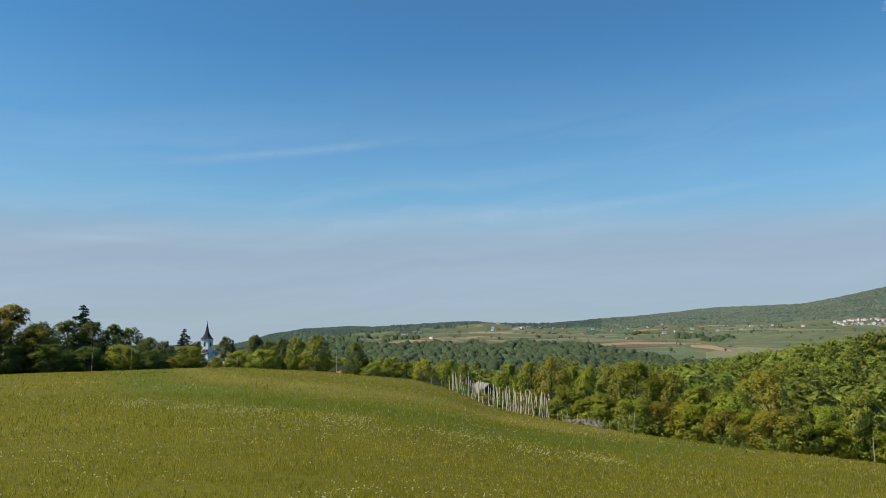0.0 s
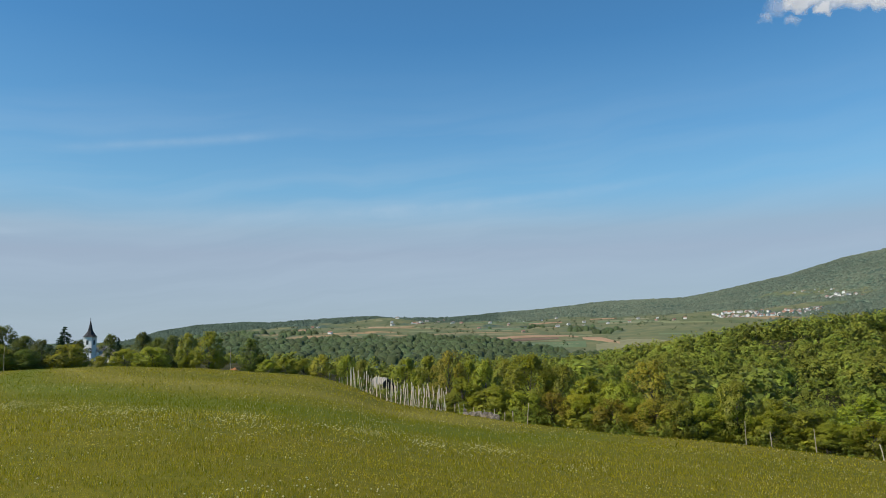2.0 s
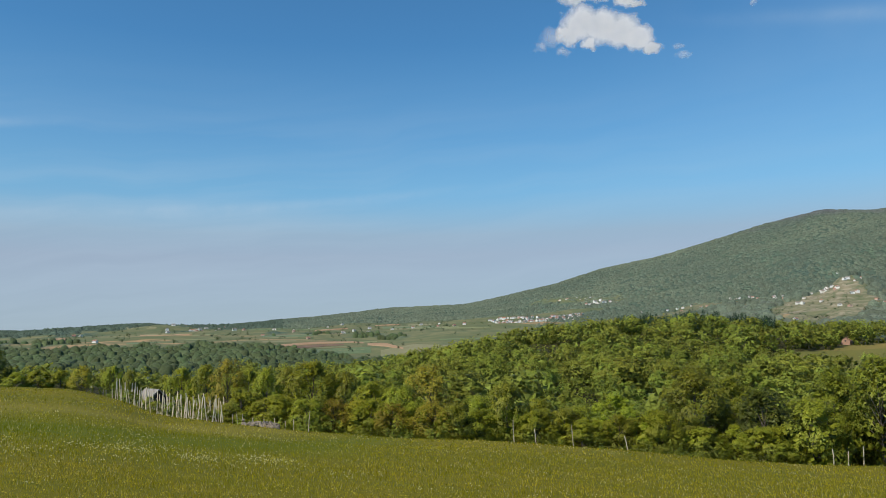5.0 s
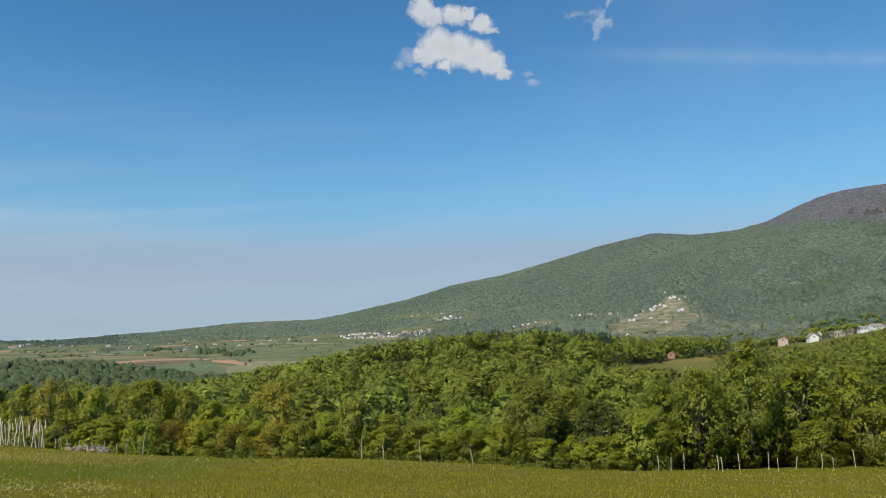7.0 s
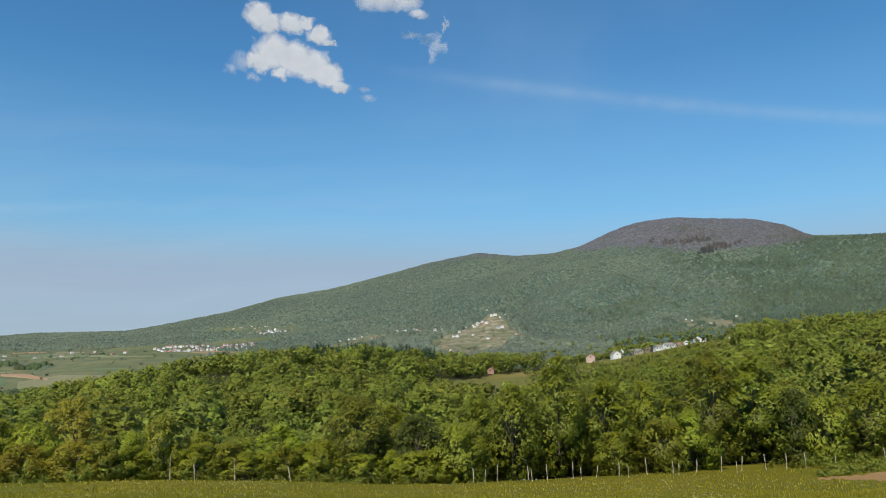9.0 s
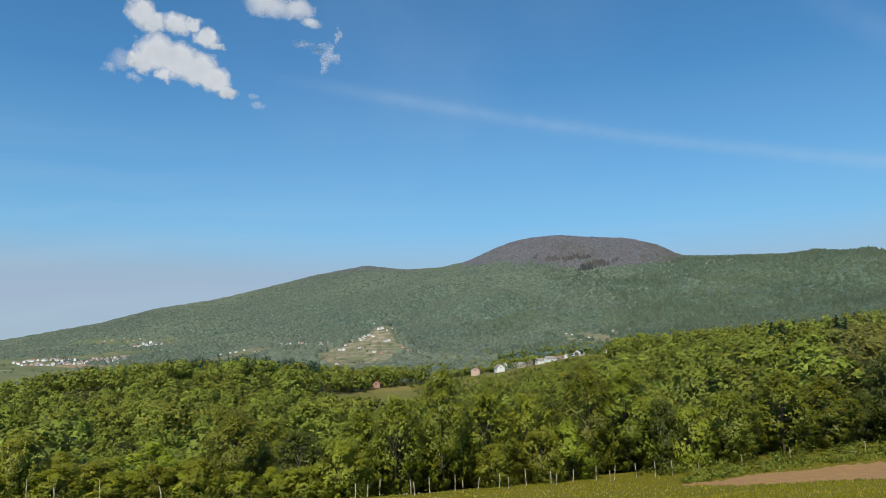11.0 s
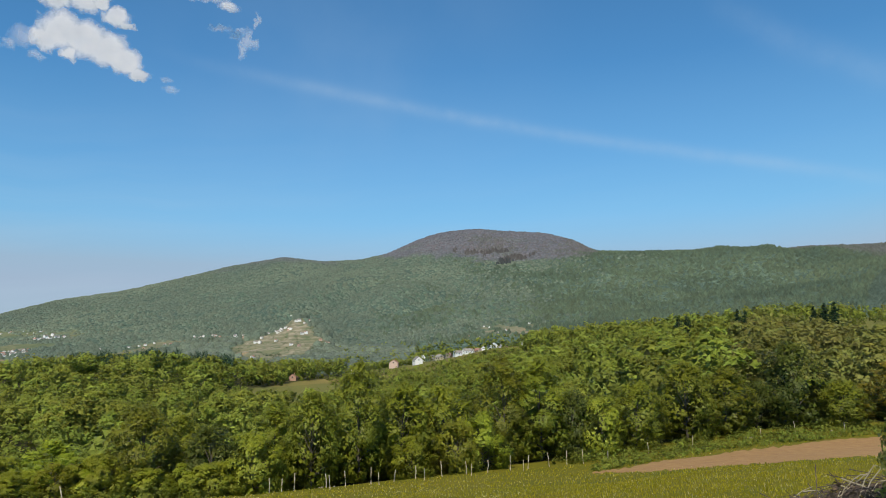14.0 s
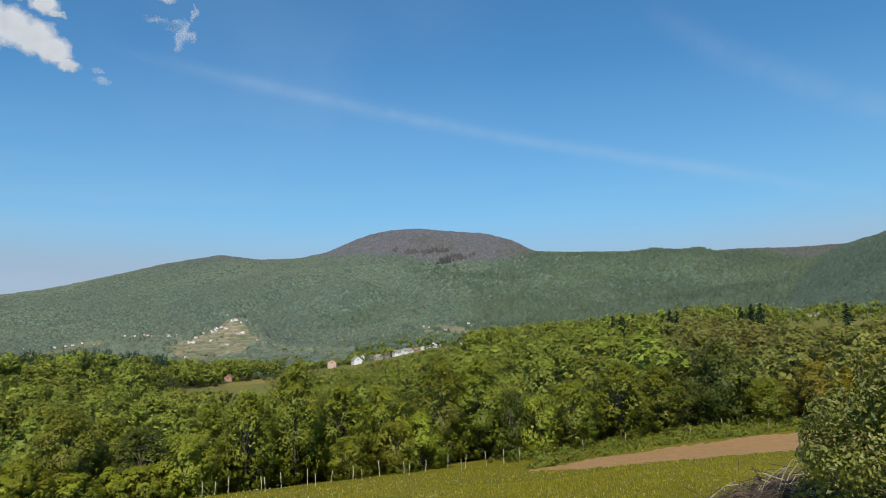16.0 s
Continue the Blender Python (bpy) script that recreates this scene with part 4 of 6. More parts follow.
# ---- clouds ----
def cloud(name, label, blobs, soft, cover, grain, far):
    """A sunlit cloud far off, thin at its torn edges. blobs: bearing, elevation, half width and half height in degrees."""
    a0, a1 = min(b[0] - b[2] for b in blobs) - 2, max(b[0] + b[2] for b in blobs) + 2
    blobs = [(a, e, w * 1.04, h * 1.05) for a, e, w, h in blobs]
    e0, e1 = min(b[1] - b[3] for b in blobs) - 1.5, max(b[1] + b[3] for b in blobs) + 1.5
    az, el = np.linspace(a0, a1, 40), np.linspace(e0, e1, 30)
    A, E = np.meshgrid(np.radians(az), np.radians(el), indexing="ij")
    full = sum(np.exp(-((np.degrees(A) - b[0]) / b[2]) ** 2 - ((np.degrees(E) - b[1]) / b[3]) ** 2) for b in blobs)
    ways = np.stack([np.sin(A) * np.cos(E), np.cos(A) * np.cos(E), np.sin(E)], -1)
    mid = ways[20, 15]
    n = np.array(sd) * 1.1 - mid
    n /= np.linalg.norm(n)
    R = far * (mid @ n) / (ways @ n) - 14 * np.minimum(full, 1.2)
    v = (ways * R[..., None]).reshape(-1, 3)
    i, j = np.meshgrid(np.arange(39), np.arange(29), indexing="ij")
    f = np.stack([i * 30 + j, (i + 1) * 30 + j, (i + 1) * 30 + j + 1, i * 30 + j + 1], -1).reshape(-1, 4)
    me = array_mesh(name, v, f, smooth=True)
    me.attributes.new("bearing", "FLOAT_VECTOR", "POINT").data.foreach_set("vector", np.stack([np.degrees(A), np.degrees(E), A * 0], -1).astype(np.float32).ravel())
    m = Nodes("cloud")
    b = m.add("Attribute", {"attribute_name": "bearing"}).outputs["Vector"]
    wob = m.add("TexNoise", Scale=grain, Detail=7.0, Roughness=0.62, Vector=b)
    big = m.add("VectorMath", {"operation": "SUBTRACT"}, _0=wob.outputs["Color"], _1=(0.5, 0.5, 0.5))
    big = m.add("VectorMath", {"operation": "MULTIPLY"}, _0=big, _1=(1.75, 1.4, 0.0))
    s = m.add("SeparateXYZ", _0=m.add("VectorMath", {}, _0=b, _1=big))
    total = None
    for a, e, w, h in blobs:
        x, y = m.math("DIVIDE", m.math("SUBTRACT", s.outputs[0], a), w), m.math("DIVIDE", m.math("SUBTRACT", s.outputs[1], e), h)
        d = m.math("SUBTRACT", 1.0, m.math("ADD", m.math("MULTIPLY", x, x), m.math("MULTIPLY", y, y)))
        total = d if total is None else m.math("MAXIMUM", total, d)
    # noise mottles the cloud's colour, standing in for shading on its folds
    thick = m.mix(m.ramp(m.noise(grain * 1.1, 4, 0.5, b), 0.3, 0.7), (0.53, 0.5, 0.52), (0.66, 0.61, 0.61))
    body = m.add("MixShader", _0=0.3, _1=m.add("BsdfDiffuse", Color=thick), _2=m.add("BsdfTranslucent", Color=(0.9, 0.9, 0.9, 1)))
    alpha = m.math("MULTIPLY", m.ramp(total, -0.22, soft), cover)
    me.materials.append(m.done(m.add("MixShader", _0=alpha, _1=m.add("BsdfTransparent"), _2=body)))
    return tagged(new(name, me), label, "cloud", "clouds")


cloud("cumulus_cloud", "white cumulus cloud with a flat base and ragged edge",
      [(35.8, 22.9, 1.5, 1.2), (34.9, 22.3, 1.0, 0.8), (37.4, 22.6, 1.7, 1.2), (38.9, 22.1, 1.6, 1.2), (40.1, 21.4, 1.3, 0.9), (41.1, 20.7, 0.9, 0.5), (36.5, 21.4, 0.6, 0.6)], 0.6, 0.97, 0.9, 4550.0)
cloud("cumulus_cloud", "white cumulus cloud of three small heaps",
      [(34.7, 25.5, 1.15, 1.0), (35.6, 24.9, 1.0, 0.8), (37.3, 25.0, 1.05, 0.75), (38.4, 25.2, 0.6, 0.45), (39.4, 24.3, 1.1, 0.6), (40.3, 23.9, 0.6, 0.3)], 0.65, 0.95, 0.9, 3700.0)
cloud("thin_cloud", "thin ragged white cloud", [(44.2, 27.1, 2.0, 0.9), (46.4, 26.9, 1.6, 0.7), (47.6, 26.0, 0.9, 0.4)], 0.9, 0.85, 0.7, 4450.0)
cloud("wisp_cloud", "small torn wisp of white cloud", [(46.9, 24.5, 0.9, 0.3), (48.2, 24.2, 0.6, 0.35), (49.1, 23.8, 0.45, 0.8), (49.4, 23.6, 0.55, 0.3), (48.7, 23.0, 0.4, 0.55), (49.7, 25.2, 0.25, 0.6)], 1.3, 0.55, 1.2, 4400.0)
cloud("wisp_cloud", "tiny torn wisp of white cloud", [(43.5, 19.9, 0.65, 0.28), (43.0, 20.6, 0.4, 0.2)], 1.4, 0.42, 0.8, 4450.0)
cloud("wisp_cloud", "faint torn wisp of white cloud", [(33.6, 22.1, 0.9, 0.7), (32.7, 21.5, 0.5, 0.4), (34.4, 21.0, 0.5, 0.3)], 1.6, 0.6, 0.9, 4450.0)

# ---- trees along the foot of the meadow ----
KINDS = {
    "oak_a": (10, tree_meshes(21, 10, 8.5, 0.1, 20, 340, 8600, 0.125, LEAF["deep"])),
    "oak_b": (12, tree_meshes(22, 12, 8.0, 0.1, 23, 370, 9200, 0.125, LEAF["deep"])),
    "oak_c": (10, tree_meshes(27, 10, 7.0, 0.1, 19, 320, 8000, 0.12, LEAF["deep"])),
    "dark_a": (9, tree_meshes(23, 9, 8, 0.06, 19, 310, 7400, 0.12, LEAF["dark"])),
    "dark_b": (9, tree_meshes(28, 9, 6.5, 0.06, 18, 290, 6800, 0.115, LEAF["dark"])),
    "fresh_a": (7, tree_meshes(24, 7, 6, 0.08, 17, 290, 6600, 0.1, LEAF["fresh"])),
    "olive_a": (7, tree_meshes(25, 7, 6.5, 0.06, 17, 290, 6000, 0.09, LEAF["olive"])),
    "olive_b": (9, tree_meshes(30, 9, 7.5, 0.05, 22, 360, 9000, 0.125, LEAF["olive"])),
    "hedge_a": (5, tree_meshes(26, 5, 5.5, 0.02, 17, 270, 6200, 0.09, LEAF["oak"])),
    "hedge_b": (5, tree_meshes(29, 5, 5.0, 0.02, 17, 270, 6200, 0.09, LEAF["fresh"])),
}
LABEL = {
    "oak_a": "broad fresh green oak tree at the meadow's edge",
    "oak_b": "tall fresh green oak tree at the meadow's edge",
    "oak_c": "slender fresh green oak tree at the meadow's edge",
    "dark_a": "dark green broadleaf tree behind the meadow",
    "dark_b": "dark green narrow broadleaf tree behind the meadow",
    "fresh_a": "yellow-green young broadleaf tree by the fence",
    "olive_a": "olive-brown tree just coming into leaf",
    "olive_b": "dense olive-brown broadleaf tree behind the meadow",
    "hedge_a": "low bushy green tree in the hedge",
    "hedge_b": "low bushy yellow-green tree in the hedge",
}


def edge_at(az):
    return float(np.interp(az, *RINGS[0][:2]))


def grow(az, top, wide, out, kind):
    """A tree at a bearing, out metres past the meadow's edge, as tall as the elevation top asks and wide degrees across."""
    h0, meshes = KINDS[kind]
    r = edge_at(az) + out
    h = EYE + r * math.tan(radians(top)) - at(az, r).z + 0.3
    w = r * math.radians(wide) * 1.08
    w0 = {"oak_a": 8.5, "oak_b": 8, "oak_c": 7, "dark_a": 8, "dark_b": 6.5, "fresh_a": 6, "olive_a": 6.5, "olive_b": 7.5, "hedge_a": 5.5, "hedge_b": 5}[kind]
    m = Matrix.Translation(at(az, r, -0.15)) @ pose(0, 0, 0, 0, 0, az * 77 % 360) @ Matrix.Diagonal((w / w0, w / w0, h / h0, 1))
    return tree("tree", meshes, m, LABEL[kind], "trees round the meadow")


# past the meadow's far rim, towards the church: bearing, top, width, metres out, kind
for row in [(-32.6, 2.0, 4.2, 8, "olive_b"), (-30.3, 1.95, 3.6, 9, "olive_b"), (-28.9, 0.6, 3.0, 8, "olive_b"), (-28.6, 0.95, 2.8, 13, "dark_a"), (-26.9, 1.05, 2.8, 15, "dark_b"), (-25.3, 1.0, 2.6, 16, "dark_a"),
            (-24.0, 0.8, 2.4, 17, "dark_b"), (-22.9, 0.6, 2.2, 19, "dark_a"), (-21.6, -0.1, 2.2, 16, "dark_b"), (-20.6, -0.35, 1.6, 14, "dark_a"), (-18.9, -0.7, 2.6, 12, "hedge_a"),
            (-30.5, -0.2, 3.0, 6, "dark_a"), (-28, -0.5, 3.0, 6, "dark_a"), (-25.6, -0.7, 2.8, 7, "dark_b"), (-23.4, -0.6, 2.6, 7, "hedge_a"), (-21.4, -1.0, 2.4, 7, "dark_a")]:
    grow(*row)
for row in [(-15.4, -1.1, 2.0, 20, "hedge_a"), (-16.4, -0.05, 1.6, 70, "dark_b"), (-14.3, 0.05, 1.9, 60, "dark_b"), (-13.2, -0.35, 2.0, 50, "dark_a"), (-12.2, -0.2, 1.8, 40, "dark_a"), (-13.6, -1.0, 2.4, 18, "hedge_a"),
            (-11.2, -0.1, 1.5, 9, "fresh_a"), (-9.7, 0.0, 2.2, 7, "fresh_a"), (-17.0, -1.55, 1.6, 40, "hedge_a"), (-18.4, -0.4, 1.5, 75, "dark_b"), (-6.75, -0.55, 1.7, 26, "dark_b"), (-5.5, -2.1, 1.6, 14, "hedge_b"), (-4.2, -2.0, 1.8, 15, "hedge_b"), (-2.9, -2.1, 1.8, 16, "hedge_b")]:
    grow(*row)
# behind the vineyard and down the hedge
for row in [(-1.6, -1.85, 1.6, 14, "olive_a"), (0.4, -1.95, 1.6, 20, "fresh_a"), (1.5, -2.3, 1.2, 12, "hedge_a"), (4.9, -2.3, 2.6, 34, "fresh_a"), (6.6, -2.15, 2.6, 32, "fresh_a"),
            (8.1, -1.85, 2.7, 9, "olive_a"), (9.6, -2.6, 2.4, 12, "fresh_a"), (10.9, -2.6, 2.8, 9, "hedge_b"), (12.6, -2.6, 2.4, 12, "fresh_a")]:
    grow(*row)
for row in [(14.3, -2.2, 4.2, 7, "fresh_a"), (16.6, -3.0, 3.2, 8, "hedge_a"), (19.0, -3.9, 4.2, 6, "hedge_b"), (20.9, -4.2, 3.4, 5, "hedge_a"), (23.2, -2.8, 4.4, 7, "olive_a"),
            (24.2, -6.0, 1.5, 2.5, "hedge_b"), (25.6, -6.3, 2.2, 2.5, "dark_a"), (26.8, -5.0, 3.0, 5, "hedge_a"), (28.9, -4.1, 3.2, 4, "hedge_a"), (31.4, -5.4, 3.6, 5, "hedge_b")]:
    grow(*row)
for row in [(34.0, -5.9, 3.4, 5, "hedge_a"), (37.0, -5.1, 4.2, 5, "fresh_a"), (39.4, -6.2, 3.6, 3.5, "hedge_b"), (42.6, -3.3, 5.0, 6, "oak_a"), (45.2, -4.0, 3.4, 9, "oak_c"), (47.1, -4.7, 4.4, 5, "dark_a"),
            (50.1, -5.3, 4.4, 4, "hedge_a"), (51.6, -3.4, 3.6, 9, "oak_b"), (54.2, -2.7, 4.2, 6, "oak_a"), (57.7, -0.65, 4.2, 7, "oak_b")]:
    grow(*row)
for row in [(61.0, -2.2, 4.2, 8, "oak_c"), (61.6, -6.0, 3.0, 3, "fresh_a"), (64.1, -2.4, 4.6, 8, "fresh_a"), (65.0, -5.0, 3.4, 3, "hedge_a"), (66.9, -4.4, 3.6, 3.5, "hedge_b"),
            (68.6, -0.5, 4.4, 9, "oak_b"), (71.4, -0.7, 4.8, 9, "oak_b"), (73.8, -2.9, 3.2, 7, "dark_a"), (75.8, -3.2, 3.4, 6, "hedge_a"), (78.4, -2.4, 4.0, 6, "oak_a")]:
    grow(*row)
for row in [(81.9, -1.1, 4.2, 6, "oak_a"), (84.6, -1.5, 3.8, 6, "oak_c"), (86.6, -2.4, 2.6, 8, "dark_a"), (89.2, 0.3, 4.4, 7, "dark_a"), (92.0, -2.4, 3.2, 5, "oak_a"),
            (95.0, -1.2, 4.0, 9, "olive_a"), (98.6, -0.8, 4.0, 9, "olive_a"), (102.5, -0.6, 4.0, 9, "dark_a")]:
    grow(*row)


# low bushy growth that closes the hedge down to the grass
rng = np.random.RandomState(44)
for az in np.arange(9.4, 49.5, 1.55):
    low = float(np.interp(az, (9, 14, 22, 30, 40, 50), (-4.3, -4.9, -5.3, -6.4, -6.9, -7.2)))
    grow(float(az + rng.normal() * 0.3), low + rng.normal() * 0.35, 2.6 + 0.9 * rng.rand(), 2.6 + 2.2 * rng.rand(), ("hedge_a", "hedge_b", "fresh_a", "olive_a" if az < 24 else "hedge_b", "hedge_a")[rng.randint(5)])
for az in np.arange(51, 100, 4.0):
    top = float(np.interp(az, (50, 60, 75, 85, 100), (-4.6, -3.6, -3.4, -2.9, -2.4)))
    grow(float(az + rng.normal() * 0.4), top + rng.normal() * 0.4, 4.0 + rng.rand(), 10 + 4 * rng.rand(), ("oak_a", "oak_c", "dark_a")[rng.randint(3)])


# ---- conifers ----
def spruce_meshes(seed, height, width, n):
    rng = np.random.RandomState(seed)
    bm = bmesh.new()
    limb(bm, [Vector((0, 0, -0.5)), Vector((0, 0, height * 0.5)), Vector((0, 0, height))], [0.16, 0.1, 0.02], 7)
    whorls = []
    for k in range(int(height * 2.2)):
        u = (k + 0.5) / int(height * 2.2)
        z, reach = height * (0.1 + 0.88 * u), width * 0.5 * (1 - u) ** 0.8 * (0.75 + 0.5 * rng.rand()) + 0.1
        for j in range(5):
            a = rng.rand() * 6.283
            e = Vector((math.cos(a) * reach, math.sin(a) * reach, z - reach * 0.25))
            limb(bm, [Vector((0, 0, z)), e], [0.03, 0.01], 4)
            for q in (0.3, 0.55, 0.8, 1.0):
                p = Vector((0, 0, z)).lerp(e, q)
                whorls.append((p.x, p.y, p.z, 0.1 + 0.14 * reach * (1.2 - q)))
    tm = bpy.data.meshes.new("trunk")
    bm.to_mesh(tm)
    bm.free()
    tm.materials.append(BARK)
    v, f = leaves_on(rng, np.array(whorls), n, 0.23, 0.6)
    cm = array_mesh("crown", v, f)
    cm.materials.append(LEAF["spruce"])
    return tm, cm


SPRUCE = spruce_meshes(41, 12, 5.0, 2600)


def conifer(az, r, top, label, wide=1.2):
    h = EYE + r * math.tan(radians(top)) - at(az, r).z
    tree("spruce_tree", SPRUCE, stand(az, r, h / 12, az * 31, 0.1, wide), label, "conifers")


conifer(-26.0, 128, 2.44, "tall dark spruce standing above the broadleaf trees", 1.7)
conifer(-19.3, 150, 0.75, "dark pointed spruce beside the church", 1.5)
conifer(-15.9, 210, -0.1, "dark spruce behind the church")
for az, top in ((81.9, 2.8), (82.5, 2.75), (86.0, 3.1), (86.5, 2.95), (85.1, 2.25), (90.9, 3.05), (91.6, 3.25), (92.2, 3.3), (97.6, 2.95), (93.8, 1.5)):
    conifer(az, 292, top - 0.05, "dark spruce on the wooded ridge")


# ---- stakes, posts, hut ----
WOODGREY = plain("weathered_wood", (0.4, 0.335, 0.24), (0.56, 0.48, 0.36), 6.0, 0.85, 0.4)
DARKWOOD = plain("dark_boards", (0.05, 0.036, 0.027), (0.1, 0.075, 0.058), 4.0, 0.85, 0.4)
TILE = plain("grey_tile", (0.22, 0.2, 0.175), (0.34, 0.31, 0.27), 1.5, 0.85, 0.4)
STONE = plain("pale_stone", (0.2, 0.16, 0.115), (0.37, 0.31, 0.24), 3.0, 0.85, 0.5)
PLASTER = plain("white_plaster", (0.72, 0.7, 0.66), (0.82, 0.81, 0.78), 0.8, 0.85, 0.2)
PINK = plain("pink_plaster", (0.5, 0.35, 0.27), (0.58, 0.42, 0.34), 0.8, 0.85, 0.2)
BRICK = plain("raw_brick", (0.35, 0.2, 0.13), (0.45, 0.28, 0.19), 1.0, 0.9, 0.3)
REDROOF = plain("red_tile", (0.3, 0.15, 0.1), (0.39, 0.21, 0.15), 1.2, 0.8, 0.4)
ORANGE = plain("orange_tile", (0.55, 0.2, 0.07), (0.65, 0.28, 0.1), 1.2, 0.8, 0.3)
SLATE = plain("dark_sheet_metal", (0.014, 0.014, 0.017), (0.03, 0.03, 0.034), 1.5, 0.8, 0.2)
PANE = plain("dark_window", (0.03, 0.035, 0.04), (0.06, 0.065, 0.07), 1.0, 0.15)
SOIL = plain("ploughed_soil", (0.27, 0.14, 0.042), (0.4, 0.225, 0.072), 1.6, 0.95, 0.8)


VINEWOOD = plain("pale_stake_wood", (0.62, 0.52, 0.36), (0.8, 0.7, 0.52), 6.0, 0.85, 0.4)


def stake_mesh(seed, height, r0, name="stake", wood=WOODGREY):
    rng = np.random.RandomState(seed)
    bm = bmesh.new()
    pts = [Vector(((rng.rand() - 0.5) * 0.05, (rng.rand() - 0.5) * 0.05, -0.35 + (height + 0.35) * u)) for u in (0, 0.35, 0.7, 1)]
    limb(bm, pts, [r0 * 1.15, r0, r0 * 0.95, r0 * 0.8], 6)
    me = bpy.data.meshes.new(name)
    bm.to_mesh(me)
    bm.free()
    me.materials.append(wood)
    return me


STAKES = [stake_mesh(50 + k, 1.15 + 0.17 * k, 0.036, "stake", VINEWOOD) for k in range(5)]
POSTS = [stake_mesh(60 + k, 0.82 + 0.09 * k, 0.034) for k in range(4)]
rng = np.random.RandomState(7)
# vine stakes in slanting rows on the slope
for k in range(84):
    row, along = k % 4, (k // 4 + 0.35 * rng.rand()) / 21
    az = 0.4 + 7.6 * along ** 0.9 + 0.1 * row
    r = edge_at(az) - 0.6 + row * 1.9 + rng.rand() * 0.5
    ob = tagged(new("vine_stake", STAKES[(k * 7 + k // 4) % 5]), "pale weathered wooden vine stake in the slope", "stake", "vine stakes")
    ob.matrix_world = Matrix.Translation(at(az, r)) @ pose(0, 0, 0, rng.normal() * 4, rng.normal() * 4, rng.rand() * 360)
for az, out in ((-1.0, 6), (-0.2, 5), (0.0, 3), (8.5, 0.4), (8.9, 1), (9.3, 1), (9.9, 1.5), (10.8, 1), (11.5, 1), (12.3, 0.5), (12.9, 0.5)):
    ob = tagged(new("fence_post", POSTS[int(az * 3) % 4]), "pale weathered wooden fence post", "post", "fence posts")
    ob.matrix_world = Matrix.Translation(at(az, edge_at(az) + out)) @ pose(0, 0, 0, rng.normal() * 3, rng.normal() * 3, 0) @ Matrix.Diagonal((1, 1, 0.72, 1))
for az in (31.0, 37.7, 51.2, 52.1, 53.0, 55.3, 56.7, 58.6, 60.3, 61.9, 63.9, 65.7, 67.3, 69.0, 70.3, 71.9, 73.2, 74.4, 76.2, 79.1, 82.2, 86.8, 89.0, 92.0):
    ob = tagged(new("fence_post", POSTS[int(az * 3) % 4]), "pale weathered wooden fence post at the wood's edge", "post", "fence posts")
    ob.matrix_world = Matrix.Translation(at(az, edge_at(az) + 0.3)) @ pose(0, 0, 0, rng.normal() * 3.5, rng.normal() * 3.5, 0)
for az in (55.6, 59.2, 62.6, 66.1, 70.0):
    ob = tagged(new("fence_post", POSTS[0]), "short leaning wooden post in front of the fence", "post", "fence posts")
    ob.matrix_world = Matrix.Translation(at(az, edge_at(az) - 2.2)) @ pose(0, 0, 0, rng.normal() * 6, -9 + rng.normal() * 5, 0)
TALL = stake_mesh(70, 1.3, 0.03, "post")
for az, lean in ((14.0, 4), (29.4, -2), (33.8, -5), (-22.75, 0), (-25.27, 2), (-8.2, 0)):
    ob = tagged(new("tall_post", TALL), "tall thin pale wooden post", "post", "fence posts")
    ob.matrix_world = Matrix.Translation(at(az, edge_at(az) - 0.8)) @ pose(0, 0, 0, 0, lean, 0) @ Matrix.Diagonal((1, 1, 1.75 if az < 0 else 1, 1))


def box(bm, x0, x1, y0, y1, z0, z1):
    m = Matrix.Translation(((x0 + x1) / 2, (y0 + y1) / 2, (z0 + z1) / 2)) @ Matrix.Diagonal((x1 - x0, y1 - y0, z1 - z0, 1))
    return bmesh.ops.create_cube(bm, size=1, matrix=m)


def gable_roof(bm, length, width, eave, ridge, over, thick):
    """Two sloping slabs along x."""
    l, w = length / 2 + over, width / 2 + over
    drop = (ridge - eave) * w / (width / 2)
    for s in (-1, 1):
        top = [(-l, 0, ridge + thick), (l, 0, ridge + thick), (l, s * w, ridge - drop + thick), (-l, s * w, ridge - drop + thick)]
        v = [bm.verts.new(p) for p in top] + [bm.verts.new((x, y, z - thick)) for x, y, z in top]
        order = [(0, 1, 2, 3), (7, 6, 5, 4), (0, 4, 5, 1), (1, 5, 6, 2), (2, 6, 7, 3), (3, 7, 4, 0)]
        for q in order:
            bm.faces.new([v[i] for i in q])
    bmesh.ops.recalc_face_normals(bm, faces=bm.faces)


def walls(bm, length, width, eave, ridge):
    l, w = length / 2, width / 2
    prof = [(-w, -1.5), (w, -1.5), (w, eave), (0, ridge), (-w, eave)]
    a = [bm.verts.new((-l, y, z)) for y, z in prof]
    b = [bm.verts.new((l, y, z)) for y, z in prof]
    bm.faces.new(a[::-1]), bm.faces.new(b)
    for i in range(5):
        bm.faces.new((a[i], a[(i + 1) % 5], b[(i + 1) % 5], b[i]))
    bmesh.ops.recalc_face_normals(bm, faces=bm.faces)


